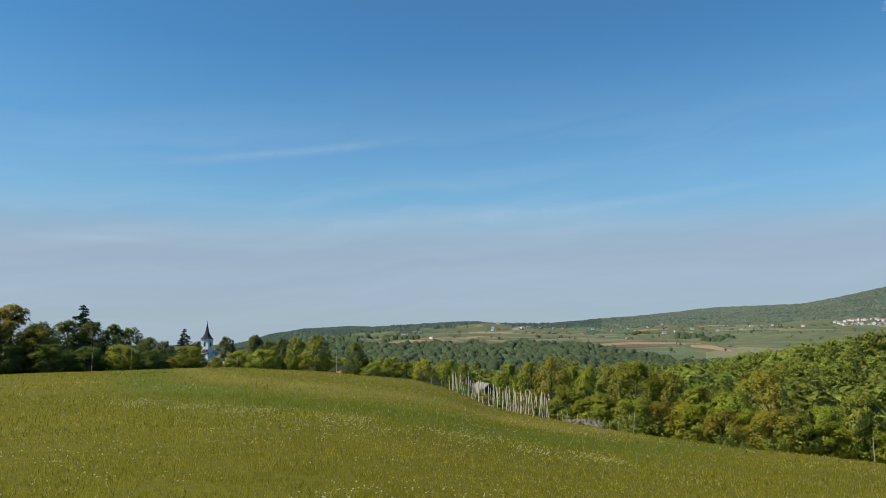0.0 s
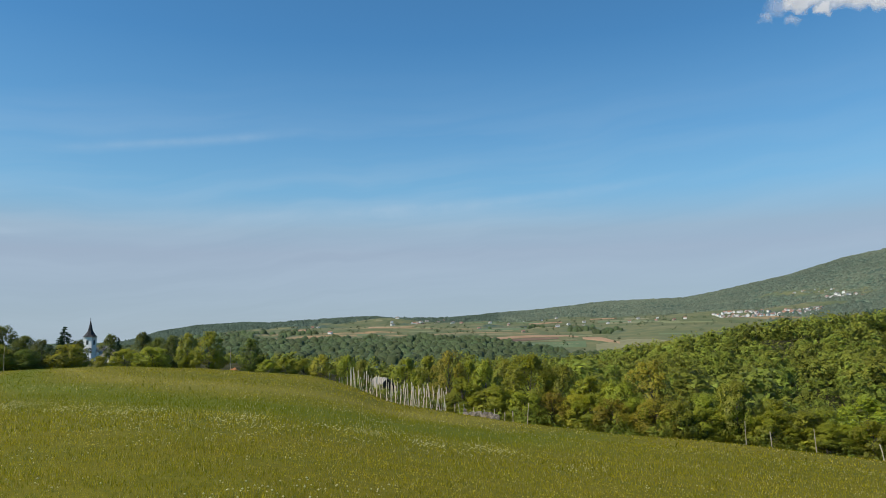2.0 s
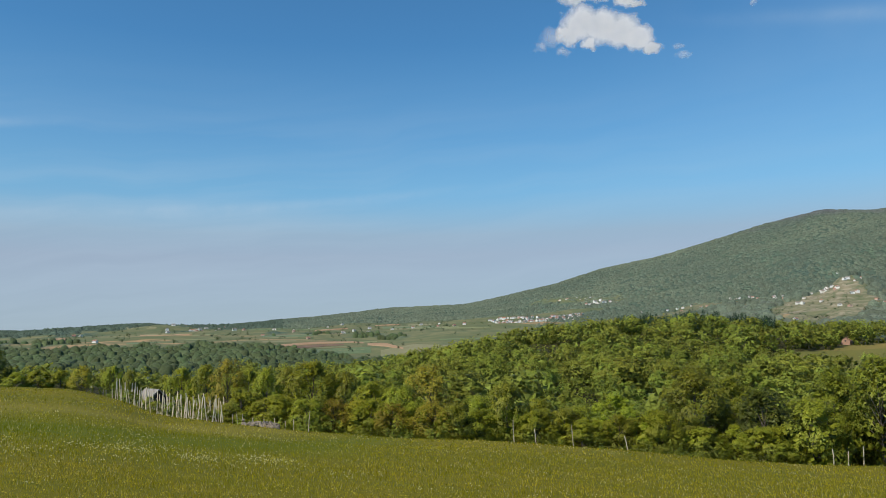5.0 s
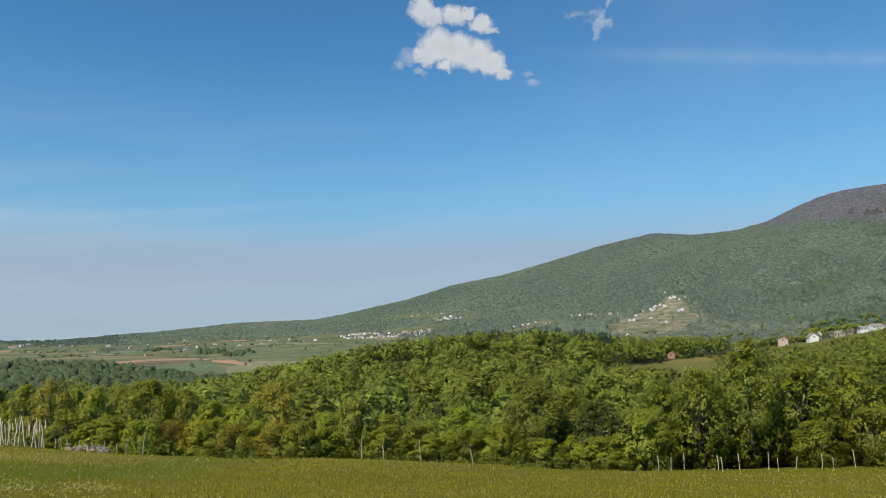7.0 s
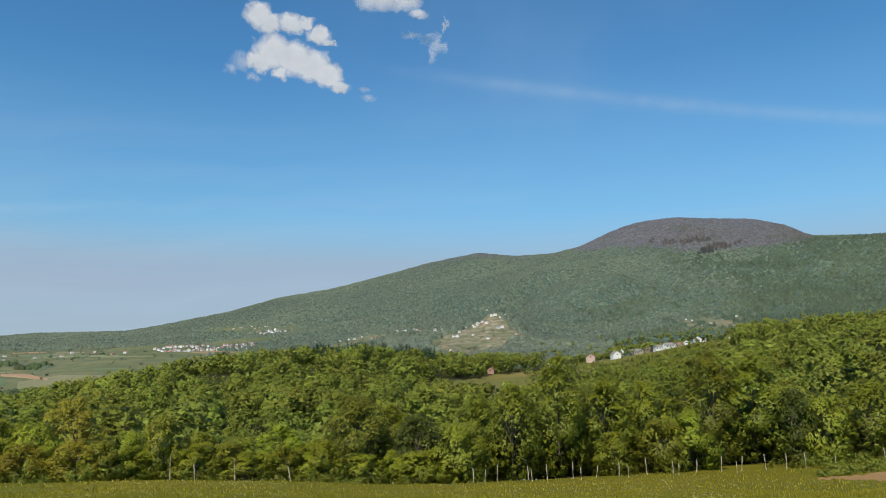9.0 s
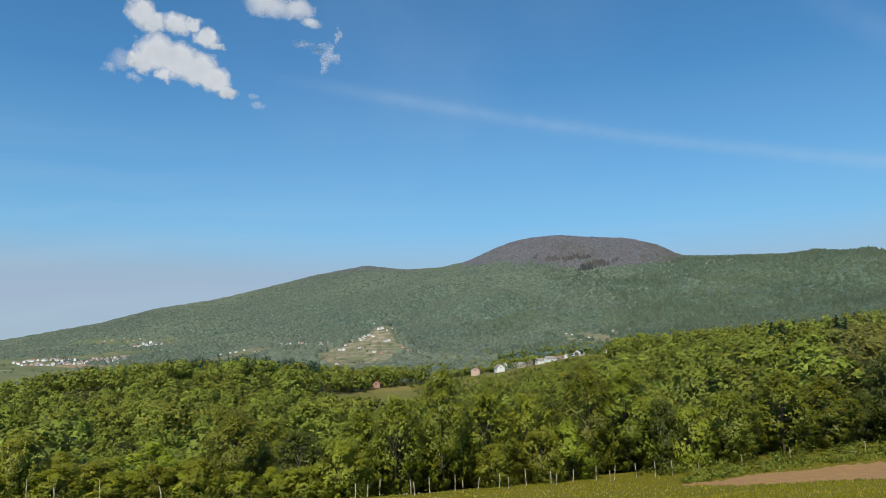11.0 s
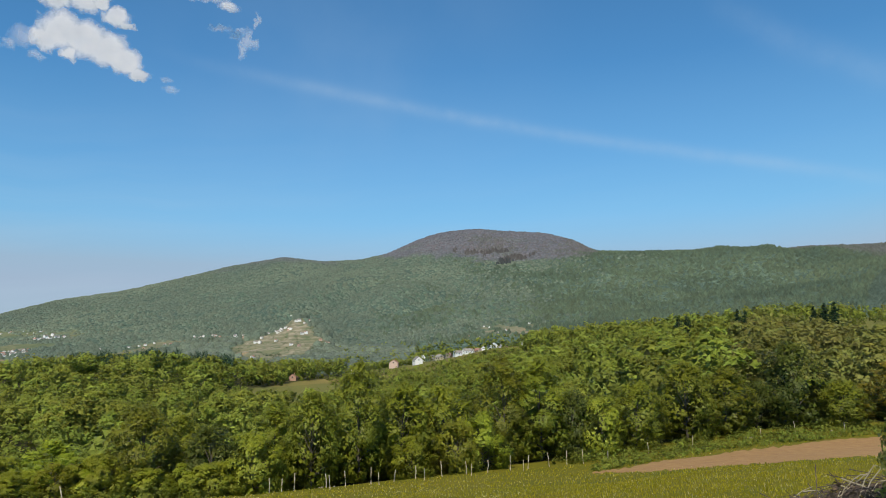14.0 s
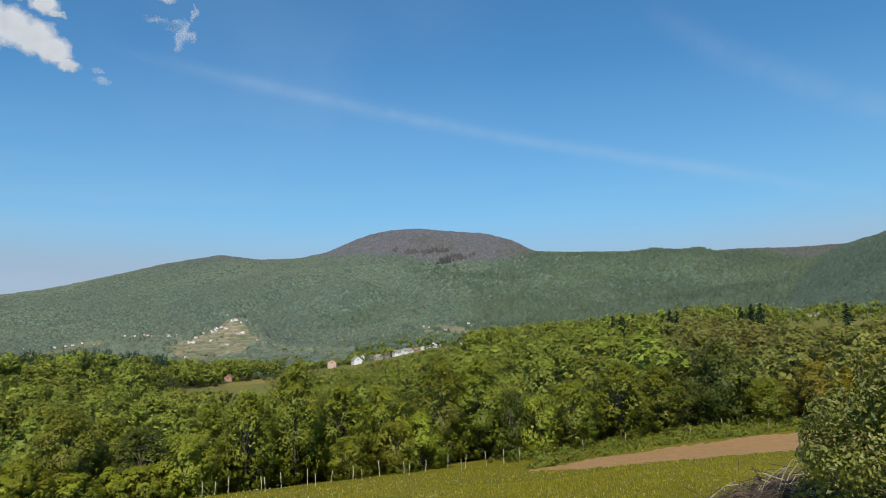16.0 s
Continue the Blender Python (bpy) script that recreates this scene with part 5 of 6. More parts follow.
def house(length, width, eave, ridge, wall, roof, label, category="house", group="", chimney=True, name="house"):
    root = tagged(new(name), label, category, group)
    bm = bmesh.new()
    walls(bm, length, width, eave, ridge)
    part("wall", bm, wall, root)
    bm = bmesh.new()
    gable_roof(bm, length, width, eave, ridge, 0.35, 0.16)
    top = part("roof", bm, roof, root)
    if chimney:
        bm = bmesh.new()
        box(bm, length * 0.2, length * 0.2 + 0.6, -0.8, -0.2, ridge - 0.8, ridge + 0.8)
        part("chimney", bm, BRICK, top)
    for s in (-1, 1):
        for k in range(max(1, int(length / 3))):
            x = -length / 2 + length * (k + 0.5) / max(1, int(length / 3))
            bm = bmesh.new()
            box(bm, x - 0.5, x + 0.5, s * width / 2 - 0.06, s * width / 2 + 0.06, eave - 1.9, eave - 0.7)
            part("window", bm, PANE, root)
        bm = bmesh.new()
        box(bm, s * length / 2 - 0.06, s * length / 2 + 0.06, -0.5, 0.5, eave - 0.6, eave + 0.6)
        part("window", bm, PANE, root)
    return root


def put(ob, az, r, turn, size=1.0, up=0.0):
    ob.matrix_world = Matrix.Translation(at(az, r, up)) @ pose(0, 0, 0, 0, 0, turn) @ Matrix.Diagonal((size, size, size, 1))
    return ob


# the vineyard hut: boards and an old tiled roof
hut = tagged(new("hut"), "small dark board hut with an old grey roof", "hut")
bm = bmesh.new()
walls(bm, 2.6, 2.4, 1.9, 2.95)
part("wall", bm, DARKWOOD, hut)
for s in (-1, 1):
    for k in range(8):
        bm = bmesh.new()
        y = -1.2 + 0.3 * k
        box(bm, s * 1.3 - 0.03, s * 1.3 + 0.03, y + 0.02, y + 0.27, -1, 1.9 + 1.0 * (1 - abs(y + 0.15) / 1.2))
        part("board", bm, DARKWOOD, hut)
bm = bmesh.new()
gable_roof(bm, 2.6, 2.4, 1.9, 2.95, 0.3, 0.09)
part("roof", bm, TILE, hut)
put(hut, 2.95, 88, -62, 0.9, 0.1)

# the church
church = tagged(new("church"), "small white church with a black pointed spire among trees", "church")
bm = bmesh.new()
box(bm, -1.75, 1.75, -1.75, 1.75, -2, 9.6)
tower = part("tower", bm, PLASTER, church)
bm = bmesh.new()
box(bm, -1.95, 1.95, -1.95, 1.95, 9.5, 9.8)
part("cornice", bm, PLASTER, tower)
for q in range(4):
    bm = bmesh.new()
    box(bm, -0.45, 0.45, -1.82, -1.7, 6.6, 8.4)
    bmesh.ops.rotate(bm, verts=bm.verts, matrix=Matrix.Rotation(q * math.pi / 2, 3, "Z"))
    part("window", bm, PANE, tower)
bm = bmesh.new()
prev = None
for z, r in ((9.8, 2.75), (10.6, 1.9), (12.2, 0.95), (14.5, 0.45), (16.6, 0.04)):
    loop = [bm.verts.new((r * math.cos(a), r * math.sin(a), z)) for a in [math.pi / 4 + math.pi / 4 * k for k in range(8)]]
    if prev:
        for k in range(8):
            bm.faces.new((prev[k], prev[(k + 1) % 8], loop[(k + 1) % 8], loop[k]))
    prev = loop
spire = part("spire", bm, SLATE, church)
bm = bmesh.new()
bmesh.ops.create_uvsphere(bm, u_segments=8, v_segments=6, radius=0.16, matrix=Matrix.Translation((0, 0, 16.6)))
box(bm, -0.04, 0.04, -0.04, 0.04, 16.6, 17.5)
box(bm, -0.3, 0.3, -0.04, 0.04, 17.1, 17.2)
part("cross", bm, SLATE, spire)
bm = bmesh.new()
walls(bm, 12, 6.5, 3.2, 5.6)
bmesh.ops.translate(bm, verts=bm.verts, vec=(7.5, 0, 0))
part("nave", bm, PLASTER, church)
bm = bmesh.new()
gable_roof(bm, 12, 6.5, 3.2, 5.6, 0.3, 0.15)
bmesh.ops.translate(bm, verts=bm.verts, vec=(7.5, 0, 0))
part("nave_roof", bm, TILE, church)
base = at(-17.75, 330)
church.matrix_world = Matrix.Translation((base.x, base.y, EYE + 330 * math.tan(radians(-0.08)) - 9.8)) @ pose(0, 0, 0, 0, 0, 76)

put(house(9, 6, 2.6, 4.6, PLASTER, TILE, "old white house with a brown-grey roof beside the church", chimney=True), -16.2, 290, -30, 0.75, 0.6)
bm = bmesh.new()
bmesh.ops.create_icosphere(bm, subdivisions=3, radius=1.0)
for v in bm.verts:
    v.co = Vector((v.co.x * 0.85, v.co.y * 0.6, max(v.co.z, -0.2) * (0.55 + 0.12 * math.sin(v.co.x * 5) + 0.08 * math.sin(v.co.y * 9))))
heap = tagged(part("covered_heap", bm, ORANGE), "low heap under an orange tarpaulin beyond the meadow", "heap")
put(heap, -7.95, 98, 20, 0.55, 0.2)

# houses on the saddle under the mountain
group = "houses on the saddle"


def on_saddle(ob, az, el, turn, size=1.0):
    return put(ob, az, min(reach(az, el, 380, 3.0), 680.0), turn, size)


on_saddle(house(9, 8, 5.2, 7.6, PINK, REDROOF, "two-storey pink plastered house with a red tiled roof", group=group), 60.4, -0.72, 20, 0.8)
on_saddle(house(10, 8, 4.8, 8.2, PLASTER, TILE, "white house with a steep grey roof", group=group), 62.2, -0.5, 45, 0.72)
on_saddle(house(7, 6, 6.0, 8.8, PLASTER, TILE, "tall narrow white house with a grey roof", group=group), 62.55, 0.0, 50, 0.75)
on_saddle(house(9, 7, 4.0, 6.4, TILE, TILE, "grey unplastered house with a grey roof", group=group), 63.35, -0.1, 30, 0.9)
on_saddle(house(6, 5, 3.0, 4.8, WOODGREY, TILE, "weathered wooden shed with a grey roof", "shed", group), 63.9, -0.2, 70, 0.9)
on_saddle(house(11, 6, 3.0, 5.0, DARKWOOD, TILE, "long dark wooden barn with a grey roof", "barn", group), 65.1, 0.1, 15, 0.95)
on_saddle(house(9, 6, 2.8, 5.0, STONE, REDROOF, "rough stone barn with a brown roof", "barn", group), 64.6, 0.2, 10, 0.9)
on_saddle(house(11, 7, 3.2, 5.8, PLASTER, TILE, "low house with a wide grey roof", group=group), 66.1, 0.42, 40)
on_saddle(house(6, 5, 2.6, 4.4, WOODGREY, REDROOF, "weathered wooden shed with a brown roof", "shed", group), 66.9, 0.5, 60, 0.9)
on_saddle(house(10, 8, 4.6, 7.4, PLASTER, SLATE, "white plastered house with a dark roof", group=group), 68.0, 0.7, 40, 0.95)
on_saddle(house(6, 6, 4.6, 6.8, PLASTER, TILE, "small narrow white house with a grey roof", group=group), 70.4, 0.85, 20, 0.8)
on_saddle(house(6, 5, 4.6, 6.0, PLASTER, TILE, "pale house with a flat grey roof behind the oaks", group=group), 57.4, -1.1, 20, 0.8)
on_saddle(house(8, 6, 2.8, 5.2, BRICK, REDROOF, "low brick barn with a red tiled roof by the pasture", "barn", group), 52.8, -1.45, 25, 0.75)
on_saddle(house(9, 4, 2.2, 3.2, PLASTER, PLASTER, "long low white shed among the trees", "shed", group), 51.2, -0.85, 5, 0.8)

# far villages: a few kinds of house, repeated
FAR = [house(10, 8, 5.0, 7.6, PLASTER, REDROOF, "small white house with a red roof in a village", group="far village houses"),
       house(11, 8, 4.5, 7.4, PLASTER, TILE, "small white house with a grey roof in a village", group="far village houses"),
       house(9, 7, 3.5, 6.0, PINK, REDROOF, "small pink house with a red roof in a village", group="far village houses")]
put(FAR[0], 28.6, 1820, 20), put(FAR[1], 30.2, 1900, 60), put(FAR[2], 32.6, 1850, 130)


def village(seed, n, az0, az1, r0, r1, size=1.0):
    rng = np.random.RandomState(seed)
    for k in range(n):
        az, r = az0 + (az1 - az0) * rng.rand(), r0 + (r1 - r0) * rng.rand()
        copy_thing(FAR[rng.choice(3, p=(0.3, 0.5, 0.2))], Matrix.Translation(at(az, r)) @ pose(0, 0, 0, 0, 0, rng.rand() * 360) @ Matrix.Diagonal((size,) * 3 + (1,)))


village(1, 120, 27.8, 35.0, 1800, 2010, 0.75)
village(2, 16, 35.0, 37.6, 2480, 2560, 1.1)
village(5, 24, 3.6, 9.5, 1900, 2500, 0.9)
village(6, 22, 9.5, 27.0, 1350, 2300, 0.7)
village(7, 5, -4, 4, 1350, 2100, 0.75)
village(8, 8, 65.0, 69.5, 640, 760, 0.7)
for az, r, turn in ((95.3, 520, 20), (95.8, 535, 80), (97.1, 545, 50)):
    put(house(5, 4, 2.2, 3.5, WOODGREY, TILE, "small weathered shed on the clearing", "shed", "sheds on the clearing", False, "shed"), az, r, turn, 0.65)


# ---- fields ----
def field(name, label, material, rows, up, far=True):
    """A piece of land laid over the ground. rows: bearing, lower and upper elevation."""
    az = np.arange(rows[0][0], rows[-1][0] + 0.01, 0.25 if far else 0.1)
    lo, hi = (np.interp(az, [q[0] for q in rows], [q[k] for q in rows]) for k in (1, 2))
    V, n = [], 20
    if not far:
        ax, ay = polar(az, 50.0)
        lo, hi = lo + 0.04 * waves(ax, ay, 2.2, 71) + 0.05 * waves(ax, ay, 0.6, 73), hi + 0.05 * waves(ax, ay, 3.7, 72) + 0.05 * waves(ax, ay, 0.7, 74)
    for a, l, h in zip(az, lo, hi):
        if far:
            r0, r1 = reach(a, l), reach(a, h)
        else:
            d = np.arange(20, 95, 0.2)
            x, y = polar(a, d)
            e = np.degrees(np.arctan2(ground(x, y) - EYE, d))
            r0, r1 = d[np.argmax(e >= l)], d[np.argmax(e >= h)]
        r = np.linspace(r0, max(r1, r0 + 0.5), n)
        x, y = polar(a, r)
        lift = np.full(n, up)
        lift[[0, -1]] = -up - (0.3 if far else 0.02)
        V.append(np.stack([x, y, ground(x, y) + lift], 1))
    i, j = np.meshgrid(np.arange(len(az) - 1), np.arange(n - 1), indexing="ij")
    f = np.stack([i * n + j, (i + 1) * n + j, (i + 1) * n + j + 1, i * n + j + 1], -1).reshape(-1, 4)
    me = array_mesh(name, np.concatenate(V), f, smooth=True)
    me.materials.append(material)
    return tagged(new(name, me), label, "field", kind="structure")


# the village along the knoll's ridge and the hamlets on the mountain's foot
rng = np.random.RandomState(27)
SITES = [(45.3 + 4.3 * q, 1.78 + 0.2 * w) for q, w in rng.rand(20, 2)] + [(50.2 + 2.4 * q, 1.7 + 0.6 * q + 0.25 * w) for q, w in rng.rand(15, 2)]
SITES += [(52.6, 3.4), (53.0, 2.95), (53.2, 3.0), (53.9, 2.95), (53.6, 2.8), (52.5, 2.4), (53.4, 2.0), (53.7, 2.1), (54.8, 1.5), (55.3, 1.2), (50.0, 1.4), (50.3, 1.4), (49.8, 0.25), (52.0, 0.05), (51.5, 1.5), (52.6, 1.2), (53.2, 1.1), (41.9, 1.3), (42.3, 1.35), (42.9, 1.5)]
SITES += [(67.4, 2.28), (67.8, 2.2), (69.5, 2.3), (69.1, 1.9), (70.9, 2.4), (68.5, 1.75), (66.2, 1.5), (67.1, 1.4), (39.3, 1.12), (42.2, 1.15), (44.0, 1.42), (43.6, 1.35), (41.2, 1.2)]
SITES += [(33.2 + 3.6 * q, 2.2 + 0.2 * w) for q, w in rng.rand(12, 2)]
for az, el in SITES:
    s = 0.4 + 0.25 * rng.rand()
    copy_thing(FAR[rng.choice(3, p=(0.3, 0.55, 0.15))], Matrix.Translation(at(az, reach(az, el))) @ pose(0, 0, 0, 0, 0, rng.rand() * 360) @ Matrix.Diagonal((s, s, s, 1)))
CROPG = plain("young_crop", (0.1, 0.15, 0.065), (0.14, 0.19, 0.085), 0.02, 0.95)
HAY = plain("dry_pasture", (0.185, 0.18, 0.085), (0.24, 0.225, 0.115), 0.02, 0.95)
EARTH = plain("far_ploughed_earth", (0.33, 0.195, 0.105), (0.42, 0.27, 0.155), 0.03, 0.95)
PASTURE = plain("green_pasture", (0.165, 0.185, 0.08), (0.215, 0.225, 0.105), 0.02, 0.95)
rng = np.random.RandomState(17)
for k in range(26):
    a0 = -3.5 + 29 * rng.rand()
    e0 = -1.0 + 1.55 * rng.rand() + 0.01 * a0
    wide, high = 1.6 + 3.2 * rng.rand(), 0.05 + 0.09 * rng.rand()
    kind = rng.choice(4, p=(0.38, 0.32, 0.22, 0.08))
    field("field", ("green strip of young crop across the valley", "pale dry pasture across the valley", "green pasture across the valley", "narrow brown ploughed field across the valley")[kind],
          (CROPG, HAY, PASTURE, EARTH)[kind], [(a0, e0, e0 + high), (a0 + wide, e0 + 0.03, e0 + high * (0.7 + 0.6 * rng.rand()))], 0.3 + 0.01 * k)
field("soil_strip", "strip of bare brown ploughed soil beside the meadow", SOIL, STRIP, 0.02, False)
DARKEARTH = plain("damp_ploughed_earth", (0.15, 0.095, 0.06), (0.21, 0.135, 0.085), 0.03, 0.95)
for label, material, rows in (
        ("long orange-brown ploughed strip across the valley", EARTH, [(9.6, -0.82, -0.72), (12.4, -0.78, -0.6), (14.5, -0.66, -0.5), (17.5, -0.64, -0.54), (18.2, -0.7, -0.66)]),
        ("dark brown freshly ploughed strip across the valley", DARKEARTH, [(11.6, -0.92, -0.86), (13.0, -0.94, -0.79), (14.5, -0.9, -0.7), (16.6, -0.8, -0.7)]),
        ("tan bare field beside the farm track", EARTH, [(18.4, -0.85, -0.7), (19.8, -1.0, -0.72), (21.2, -1.25, -1.1)]),
        ("green strip of young crop across the valley", CROPG, [(12.4, -1.24, -1.04), (15, -1.45, -1.02), (18.7, -1.46, -0.98)]),
        ("thin pale stubble strip between the crops", HAY, [(12.0, -1.0, -0.96), (15, -1.0, -0.94), (18.2, -0.92, -0.86)]),
        ("thin pale stubble strip between the crops", HAY, [(12.8, -1.2, -1.16), (15, -1.24, -1.19), (18.4, -1.2, -1.15)]),
        ("dry pale pasture on the far slope", HAY, [(19.4, -1.9, -1.2), (22, -2.0, -0.8), (25.2, -1.5, -1.0)]),
        ("strip of tan bare earth by the wood", EARTH, [(19.6, -2.06, -1.95), (21.5, -2.1, -1.98), (23.5, -2.0, -1.9)]),
        ("thin brown ploughed strip near the ridge", EARTH, [(14.4, 0.33, 0.4), (17.1, 0.44, 0.52)]),
        ("thin brown ploughed strip near the ridge", EARTH, [(19.0, 0.62, 0.7), (21.2, 0.66, 0.73)])):
    field("field", label, material, rows, 0.7)
line = [at(15.3 + 0.19 * k, reach(15.3 + 0.19 * k, 0.09 + 0.009 * k)) for k in range(15)]
scatter_wood("field_tree_row", "row of small dark trees between the fields", [tuple(p) for p in line], 26, 5, 22, 0.12, LEAF["far"], 4.2)
field("field", "small brown ploughed field on the far hill", EARTH, [(-4.3, -0.1, 0.15), (-3.4, -0.05, 0.2), (-2.7, 0.05, 0.2)], 0.7)
field("field", "bare pale patch on the hilltop", HAY, [(0.8, 0.75, 0.9), (2.0, 0.75, 0.95), (3.2, 0.75, 0.85)], 0.8)


# ---- rubble, stones ----
def rock_mesh(seed, r):
    rng = np.random.RandomState(seed)
    bm = bmesh.new()
    bmesh.ops.create_icosphere(bm, subdivisions=2, radius=r)
    k = rng.normal(size=3)
    for v in bm.verts:
        d = v.co.normalized()
        v.co *= 0.8 + 0.25 * math.sin(d.x * 3 + k[0]) * math.sin(d.y * 4 + k[1]) + 0.2 * rng.rand()
        v.co.z *= 0.7
    me = bpy.data.meshes.new("stone")
    bm.to_mesh(me)
    bm.free()
    me.materials.append(STONE)
    return me


ROCKS = [rock_mesh(80 + k, 0.07 + 0.028 * k) for k in range(4)]
rng = np.random.RandomState(8)
for k in range(110):
    az = 9.2 + 2.6 * rng.rand()
    ob = tagged(new("stone", ROCKS[k % 4]), "pale broken stone on a rubble heap", "stone", "rubble heap")
    ob.matrix_world = Matrix.Translation(at(az, edge_at(az) + rng.normal() * 0.6 - 0.3, 0.04 + 0.3 * rng.rand() ** 2)) @ pose(0, 0, 0, rng.rand() * 90, rng.rand() * 90, rng.rand() * 360)
for az, out, s in ((55.0, 0.8, 0.6), (54.5, 1.0, 0.5), (55.9, 0.6, 0.5), (54.8, 0.7, 0.45), (85.8, 0.8, 1.5), (86.1, 0.5, 1.2), (82.0, 1.5, 1.2), (90.4, 0.4, 0.9), (91.2, 0.6, 0.8)):
    ob = tagged(new("stone", ROCKS[int(az) % 4]), "grey field stone at the foot of the trees", "stone", "field stones")
    ob.matrix_world = Matrix.Translation(at(az, edge_at(az) + out, 0.05)) @ pose(0, 0, 0, 0, 0, az * 50) @ Matrix.Diagonal((s, s, s, 1))


# ---- grass and flowers ----
def grass_material():
    m = Nodes("grass_blade")
    isl = m.add("NewGeometry").outputs["Random Per Island"]
    patch = m.ramp(m.noise(0.35, 4), 0.35, 0.68)
    c = m.mix(isl, (0.13, 0.117, 0.009), (0.74, 0.6, 0.045))
    c = m.mix(m.math("MULTIPLY", patch, 0.5), c, (0.245, 0.26, 0.014))
    tuft = m.ramp(m.noise(1.7, 4, 0.65), 0.4, 0.64)
    c = m.mix(m.math("MULTIPLY", tuft, 0.45), c, (0.16, 0.155, 0.009))
    pos = m.add("SeparateXYZ", _0=m.coords())
    band, straw = meadow_bands(m, pos)
    c = m.mix(m.math("MULTIPLY", straw, 0.35), c, (0.5, 0.43, 0.1))
    c = m.mix(m.math("MULTIPLY", band, 0.75), c, (0.18, 0.21, 0.012))
    c = m.mix(m.ramp(isl, 0.9, 0.97), c, (0.62, 0.54, 0.25))
    p = m.add("BsdfDiffuse", Color=c)
    tr = m.add("BsdfTranslucent", Color=c)
    return m.done(m.add("MixShader", _0=0.5, _1=p, _2=tr))


def build_grass():
    rng = np.random.RandomState(9)
    V, k = [], 0
    for n, r0, r1, hgt, wid in ((190000, 5.0, 17, 0.08, 0.005), (130000, 17, 34, 0.095, 0.011), (60000, 34, 82, 0.11, 0.03)):
        az = -36 + 140 * rng.rand(n)
        r = r0 + (r1 - r0) * rng.rand(n) ** 0.9
        lim = np.interp(az, *RINGS[0][:2])
        ok = (r < lim + 1) & ~((az > 85) & (r < 11.5))
        s0, s1 = strip_span(az)
        soil = (r > s0 + 0.15) & (r < s1 - 0.3)
        az, r = az[ok & ~soil], r[ok & ~soil]
        n = len(az)
        x, y = polar(az, r)
        z = ground(x, y)
        a = rng.rand(n) * 6.283
        h = hgt * (0.45 + 0.8 * rng.rand(n)) * (1.0 + 0.22 * waves(x, y, 1.3, 66) + 0.15 * waves(x, y, 4.5, 67))
        h = np.maximum(h, hgt * 0.4)
        lx, ly = rng.normal(size=n) * 0.3 * h, rng.normal(size=n) * 0.3 * h
        w = wid * (0.6 + 0.8 * rng.rand(n))
        p = np.stack([x, y, z - 0.02], 1)
        side = np.stack([np.cos(a) * w, np.sin(a) * w, a * 0], 1)
        V.append(np.stack([p - side, p + side, p + np.stack([lx, ly, h], 1)], 1).reshape(-1, 3))
    v = np.concatenate(V)
    me = array_mesh("meadow_grass", v, np.arange(len(v)).reshape(-1, 3))
    me.materials.append(grass_material())
    tagged(new("meadow_grass", me), "olive-green spring meadow grass with straw-coloured tips", "grass", kind="stuff")


build_grass()


def build_flowers(name, label, material, seed, n, size, cluster):
    rng = np.random.RandomState(seed)
    az, r = -36 + 140 * rng.rand(n * 3), 5 + 45 * rng.rand(n * 3) ** 0.8
    x, y = polar(az, r)
    ok = (waves(x, y, 9, seed) + waves(x, y, 3, seed + 1) * 0.6 > cluster) & (r < np.interp(az, *RINGS[0][:2]) - 1) & ~((az > 85) & (r < 11.5))
    s0, s1 = strip_span(az)
    ok &= ~((r > s0) & (r < s1)) & ((az < 70) | (rng.rand(len(az)) < 0.25))
    x, y = x[ok][:n], y[ok][:n]
    px = -10 + 15 * rng.rand(n // 4)
    py = 26 + 0.065 * (px + 1) ** 2 - 6.8 + rng.normal(size=len(px)) * 0.9
    seen = waves(px, py, 2.5, seed + 3) > 0
    x, y = np.concatenate([x, px[seen]]), np.concatenate([y, py[seen]])
    n = len(x)
    z = ground(x, y) + 0.08 + 0.1 * rng.rand(n)
    s = size * (0.7 + 0.6 * rng.rand(n))[:, None]
    o = np.array([(1, 0, 0), (0, 1, 0), (-1, 0, 0), (0, -1, 0), (0, 0, 0.8), (0, 0, -0.8)])
    v = (np.stack([x, y, z], 1)[:, None] + o[None] * s[:, None]).reshape(-1, 3)
    f = np.array([(0, 1, 4), (1, 2, 4), (2, 3, 4), (3, 0, 4), (1, 0, 5), (2, 1, 5), (3, 2, 5), (0, 3, 5)])
    me = array_mesh(name, v, (f[None] + 6 * np.arange(n)[:, None, None]).reshape(-1, 3), smooth=True)
    me.materials.append(material)
    tagged(new(name, me), label, "flowers", kind="stuff")


build_flowers("white_flowers", "white dandelion clocks dotted over the meadow", plain("seed_head", (0.6, 0.54, 0.24), (0.75, 0.68, 0.36), 3.0), 91, 7000, 0.014, 0.4)
build_flowers("yellow_flowers", "yellow buttercups dotted over the meadow", plain("petal", (0.5, 0.4, 0.03), (0.62, 0.52, 0.06), 3.0), 95, 5200, 0.013, 0.2)

# ---- the bush and the brush heap beside the camera ----
BUSHLEAF = leafy("leaf_bush", (0.08, 0.105, 0.014), (0.36, 0.385, 0.06), (0.25, 0.27, 0.02), 0.6, 1.5)
TWIG = plain("twig", (0.06, 0.04, 0.03), (0.13, 0.095, 0.075), 12.0, 0.85, 0.3)
PALETWIG = plain("peeled_twig", (0.36, 0.3, 0.2), (0.52, 0.45, 0.33), 10.0, 0.7, 0.3)


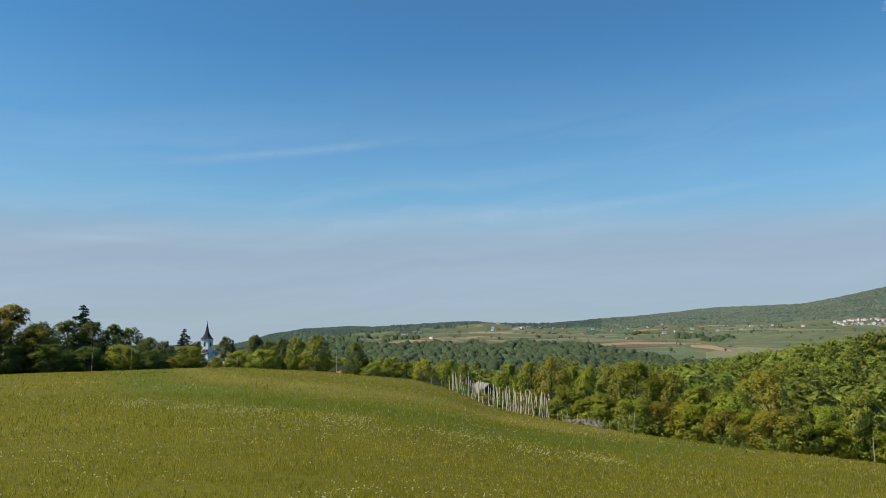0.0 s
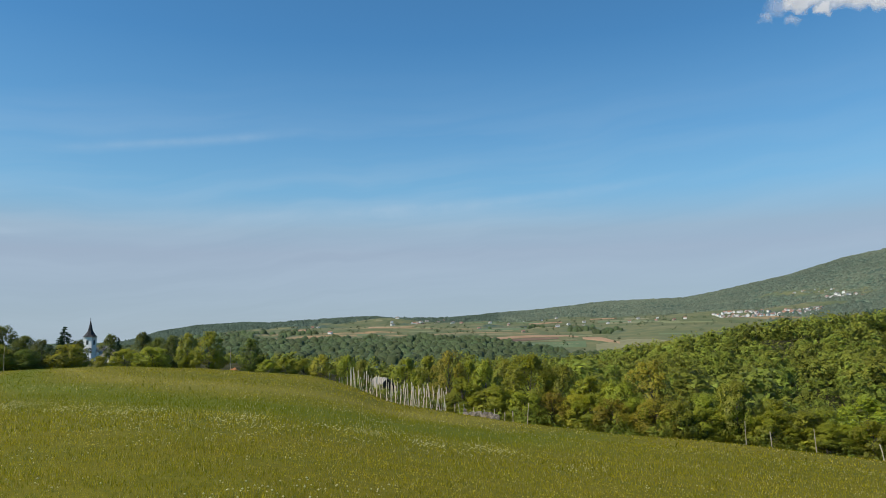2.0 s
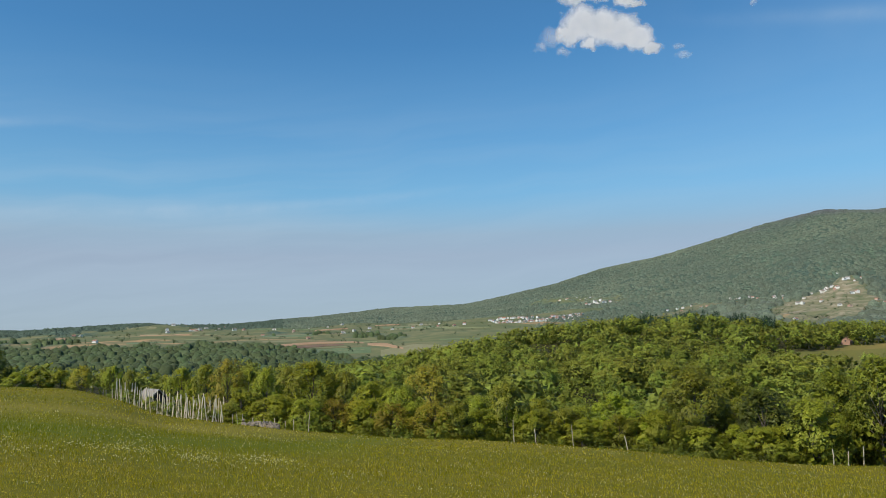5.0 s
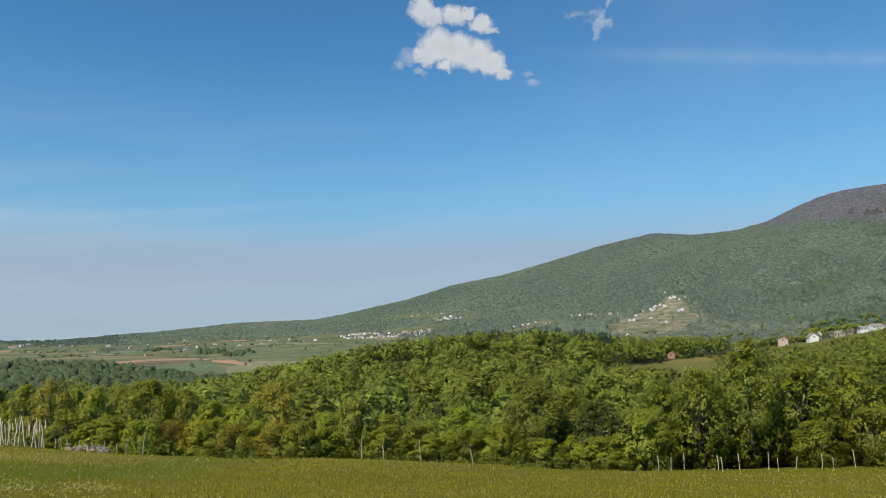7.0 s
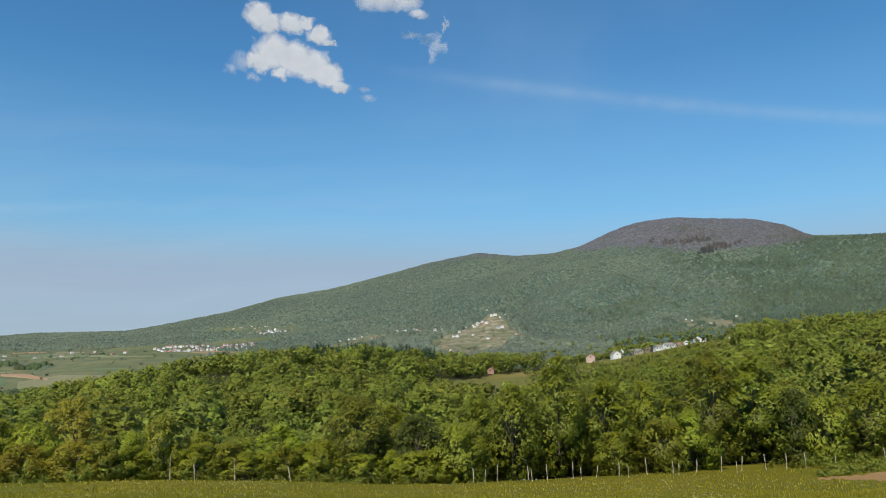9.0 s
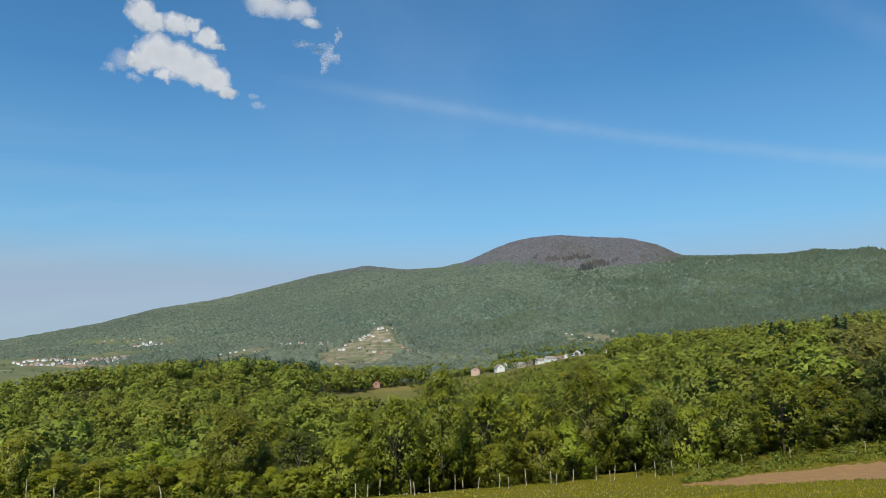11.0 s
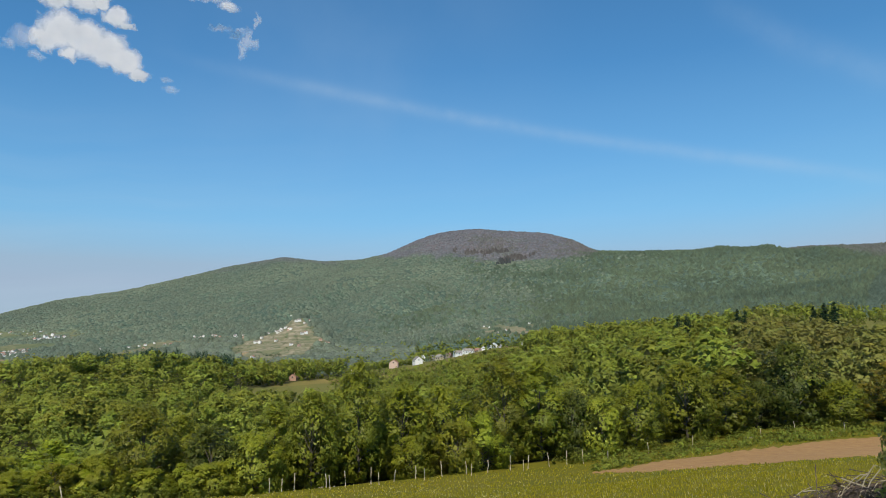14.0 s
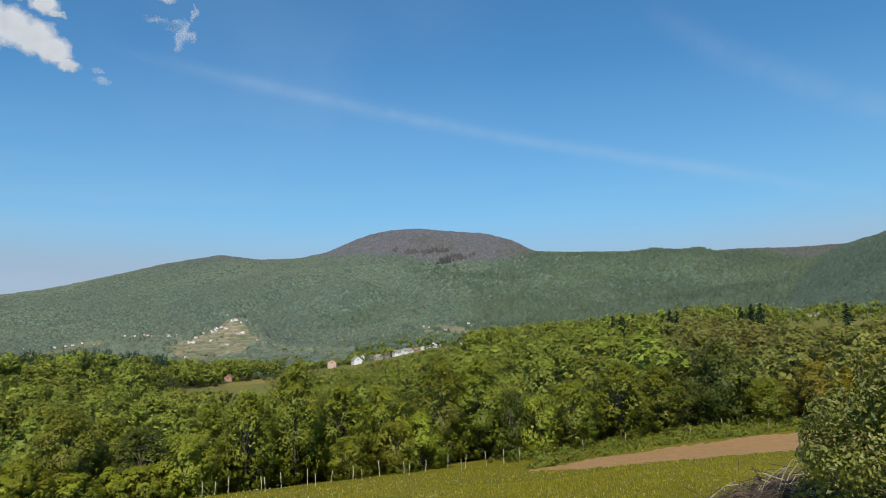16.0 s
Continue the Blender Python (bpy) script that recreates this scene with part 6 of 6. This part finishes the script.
def build_bush():
    rng = np.random.RandomState(10)
    root = tagged(new("bush"), "dense dark green bush with small glossy leaves", "bush")
    base = at(101, 9.3)
    bm = bmesh.new()
    cl = []
    for k in range(110):
        az = 93.6 + 16 * ((k + rng.rand()) / 110)
        top = EYE + 9.0 * math.tan(radians(float(np.interp(az, (93.3, 94.5, 96.2, 98, 100, 104, 110), (-4.6, -3.2, -1.5, -0.9, 0.5, 1.8, 0.5)))))
        p = at(az, 8.6 + 1.3 * rng.rand())
        low = p.z + 0.2
        h = low + (top - 0.15 - low) * (0.1 + 0.9 * rng.rand() ** 0.7)
        e = Vector((p.x, p.y, h))
        s = base + Vector((rng.normal() * 0.3, rng.normal() * 0.3, -0.1))
        limb(bm, [s, s.lerp(e, 0.5) + Vector((0, 0, 0.15)), e], [0.018, 0.011, 0.004], 5)
        cl.append((e.x, e.y, e.z, 0.17 + 0.12 * rng.rand()))
    for k in range(26):
        az = 94 + 13 * rng.rand()
        top = EYE + 9.0 * math.tan(radians(float(np.interp(az, (93.3, 94.5, 96.2, 98, 100, 104, 110), (-4.6, -3.2, -1.5, -0.9, 0.5, 1.8, 0.5)))))
        p = at(az, 8.8 + 0.6 * rng.rand())
        a, e = Vector((p.x, p.y, top - 0.4)), Vector((p.x + rng.normal() * 0.08, p.y + rng.normal() * 0.08, top + 0.12 * rng.rand()))
        limb(bm, [a, e], [0.006, 0.003], 4)
        for q in (0.2, 0.5, 0.8, 1.0):
            cl.append((*a.lerp(e, q), 0.06))
    part("branches", bm, TWIG, root)
    v, f = leaves_on(rng, np.array(cl), 22000, 0.028, 0.95, 0.3)
    part("leaves", array_mesh("leaves", v, f), BUSHLEAF, root)


build_bush()


def build_brush():
    rng = np.random.RandomState(12)
    root = tagged(new("brush_heap"), "heap of cut dry twigs and branches beside the bush", "brush heap")

    def crest(az):
        return EYE + 10.5 * math.tan(radians(float(np.interp(az, (87, 89, 91.5, 94, 98, 102), (-10.8, -9.5, -8.8, -8.6, -8.8, -9)))))

    for name, n, material, rad in (("brushwood", 820, TWIG, 0.0055), ("pale_brushwood", 46, PALETWIG, 0.007)):
        bm = bmesh.new()
        for k in range(n):
            az = 87.5 + 13 * rng.rand()
            p = at(az, 10.0 + 1.0 * rng.rand())
            p.z += max(0.05, (crest(az) - p.z)) * (0.35 + 0.65 * rng.rand() ** 0.6)
            a, tilt, ln = rng.rand() * 6.283, rng.normal() * 0.35, 0.3 + 0.6 * rng.rand()
            d = Vector((math.cos(a), math.sin(a), tilt)) * ln
            bend = Vector((0, 0, 0.12 * rng.rand()))
            limb(bm, [p - d * 0.5, p + bend, p + d * 0.5 - bend * 0.5], [rad, rad * 0.8, rad * 0.3], 5)
        part(name, bm, material, root)
    bm = bmesh.new()
    for az0, az1, top in ((91.2, 93.2, -7.3), (91.5, 93.6, -7.5), (85.5, 88.8, -9.6), (90.0, 92.0, -8.2)):
        a, b = at(az0, 10.3), at(az1, 10.2)
        b.z = crest(az1) + 0.2
        a.z = crest(az0) - 0.15
        mid = a.lerp(b, 0.6)
        mid.z = EYE + 10.3 * math.tan(radians(top))
        limb(bm, [a, a.lerp(mid, 0.5) + Vector((0, 0, 0.06)), mid, mid.lerp(b, 0.5) + Vector((0, 0, 0.02)), b], [0.0075, 0.007, 0.0065, 0.005, 0.003], 6)
    part("arched_branch", bm, PALETWIG, root, "long pale bent branch")
    cl = []
    for k in range(60):
        az = 88 + 11 * rng.rand()
        p = at(az, 10.0 + 0.9 * rng.rand())
        cl.append((p.x, p.y, p.z + max(0.1, crest(az) - p.z) * (0.3 + 0.65 * rng.rand()), 0.16))
    v, f = leaves_on(rng, np.array(cl), 2400, 0.03, 0.8)
    part("dry_leaves", array_mesh("dry_leaves", v, f), plain("dry_leaf", (0.07, 0.045, 0.028), (0.15, 0.1, 0.055), 9.0, 0.8), root)


build_brush()
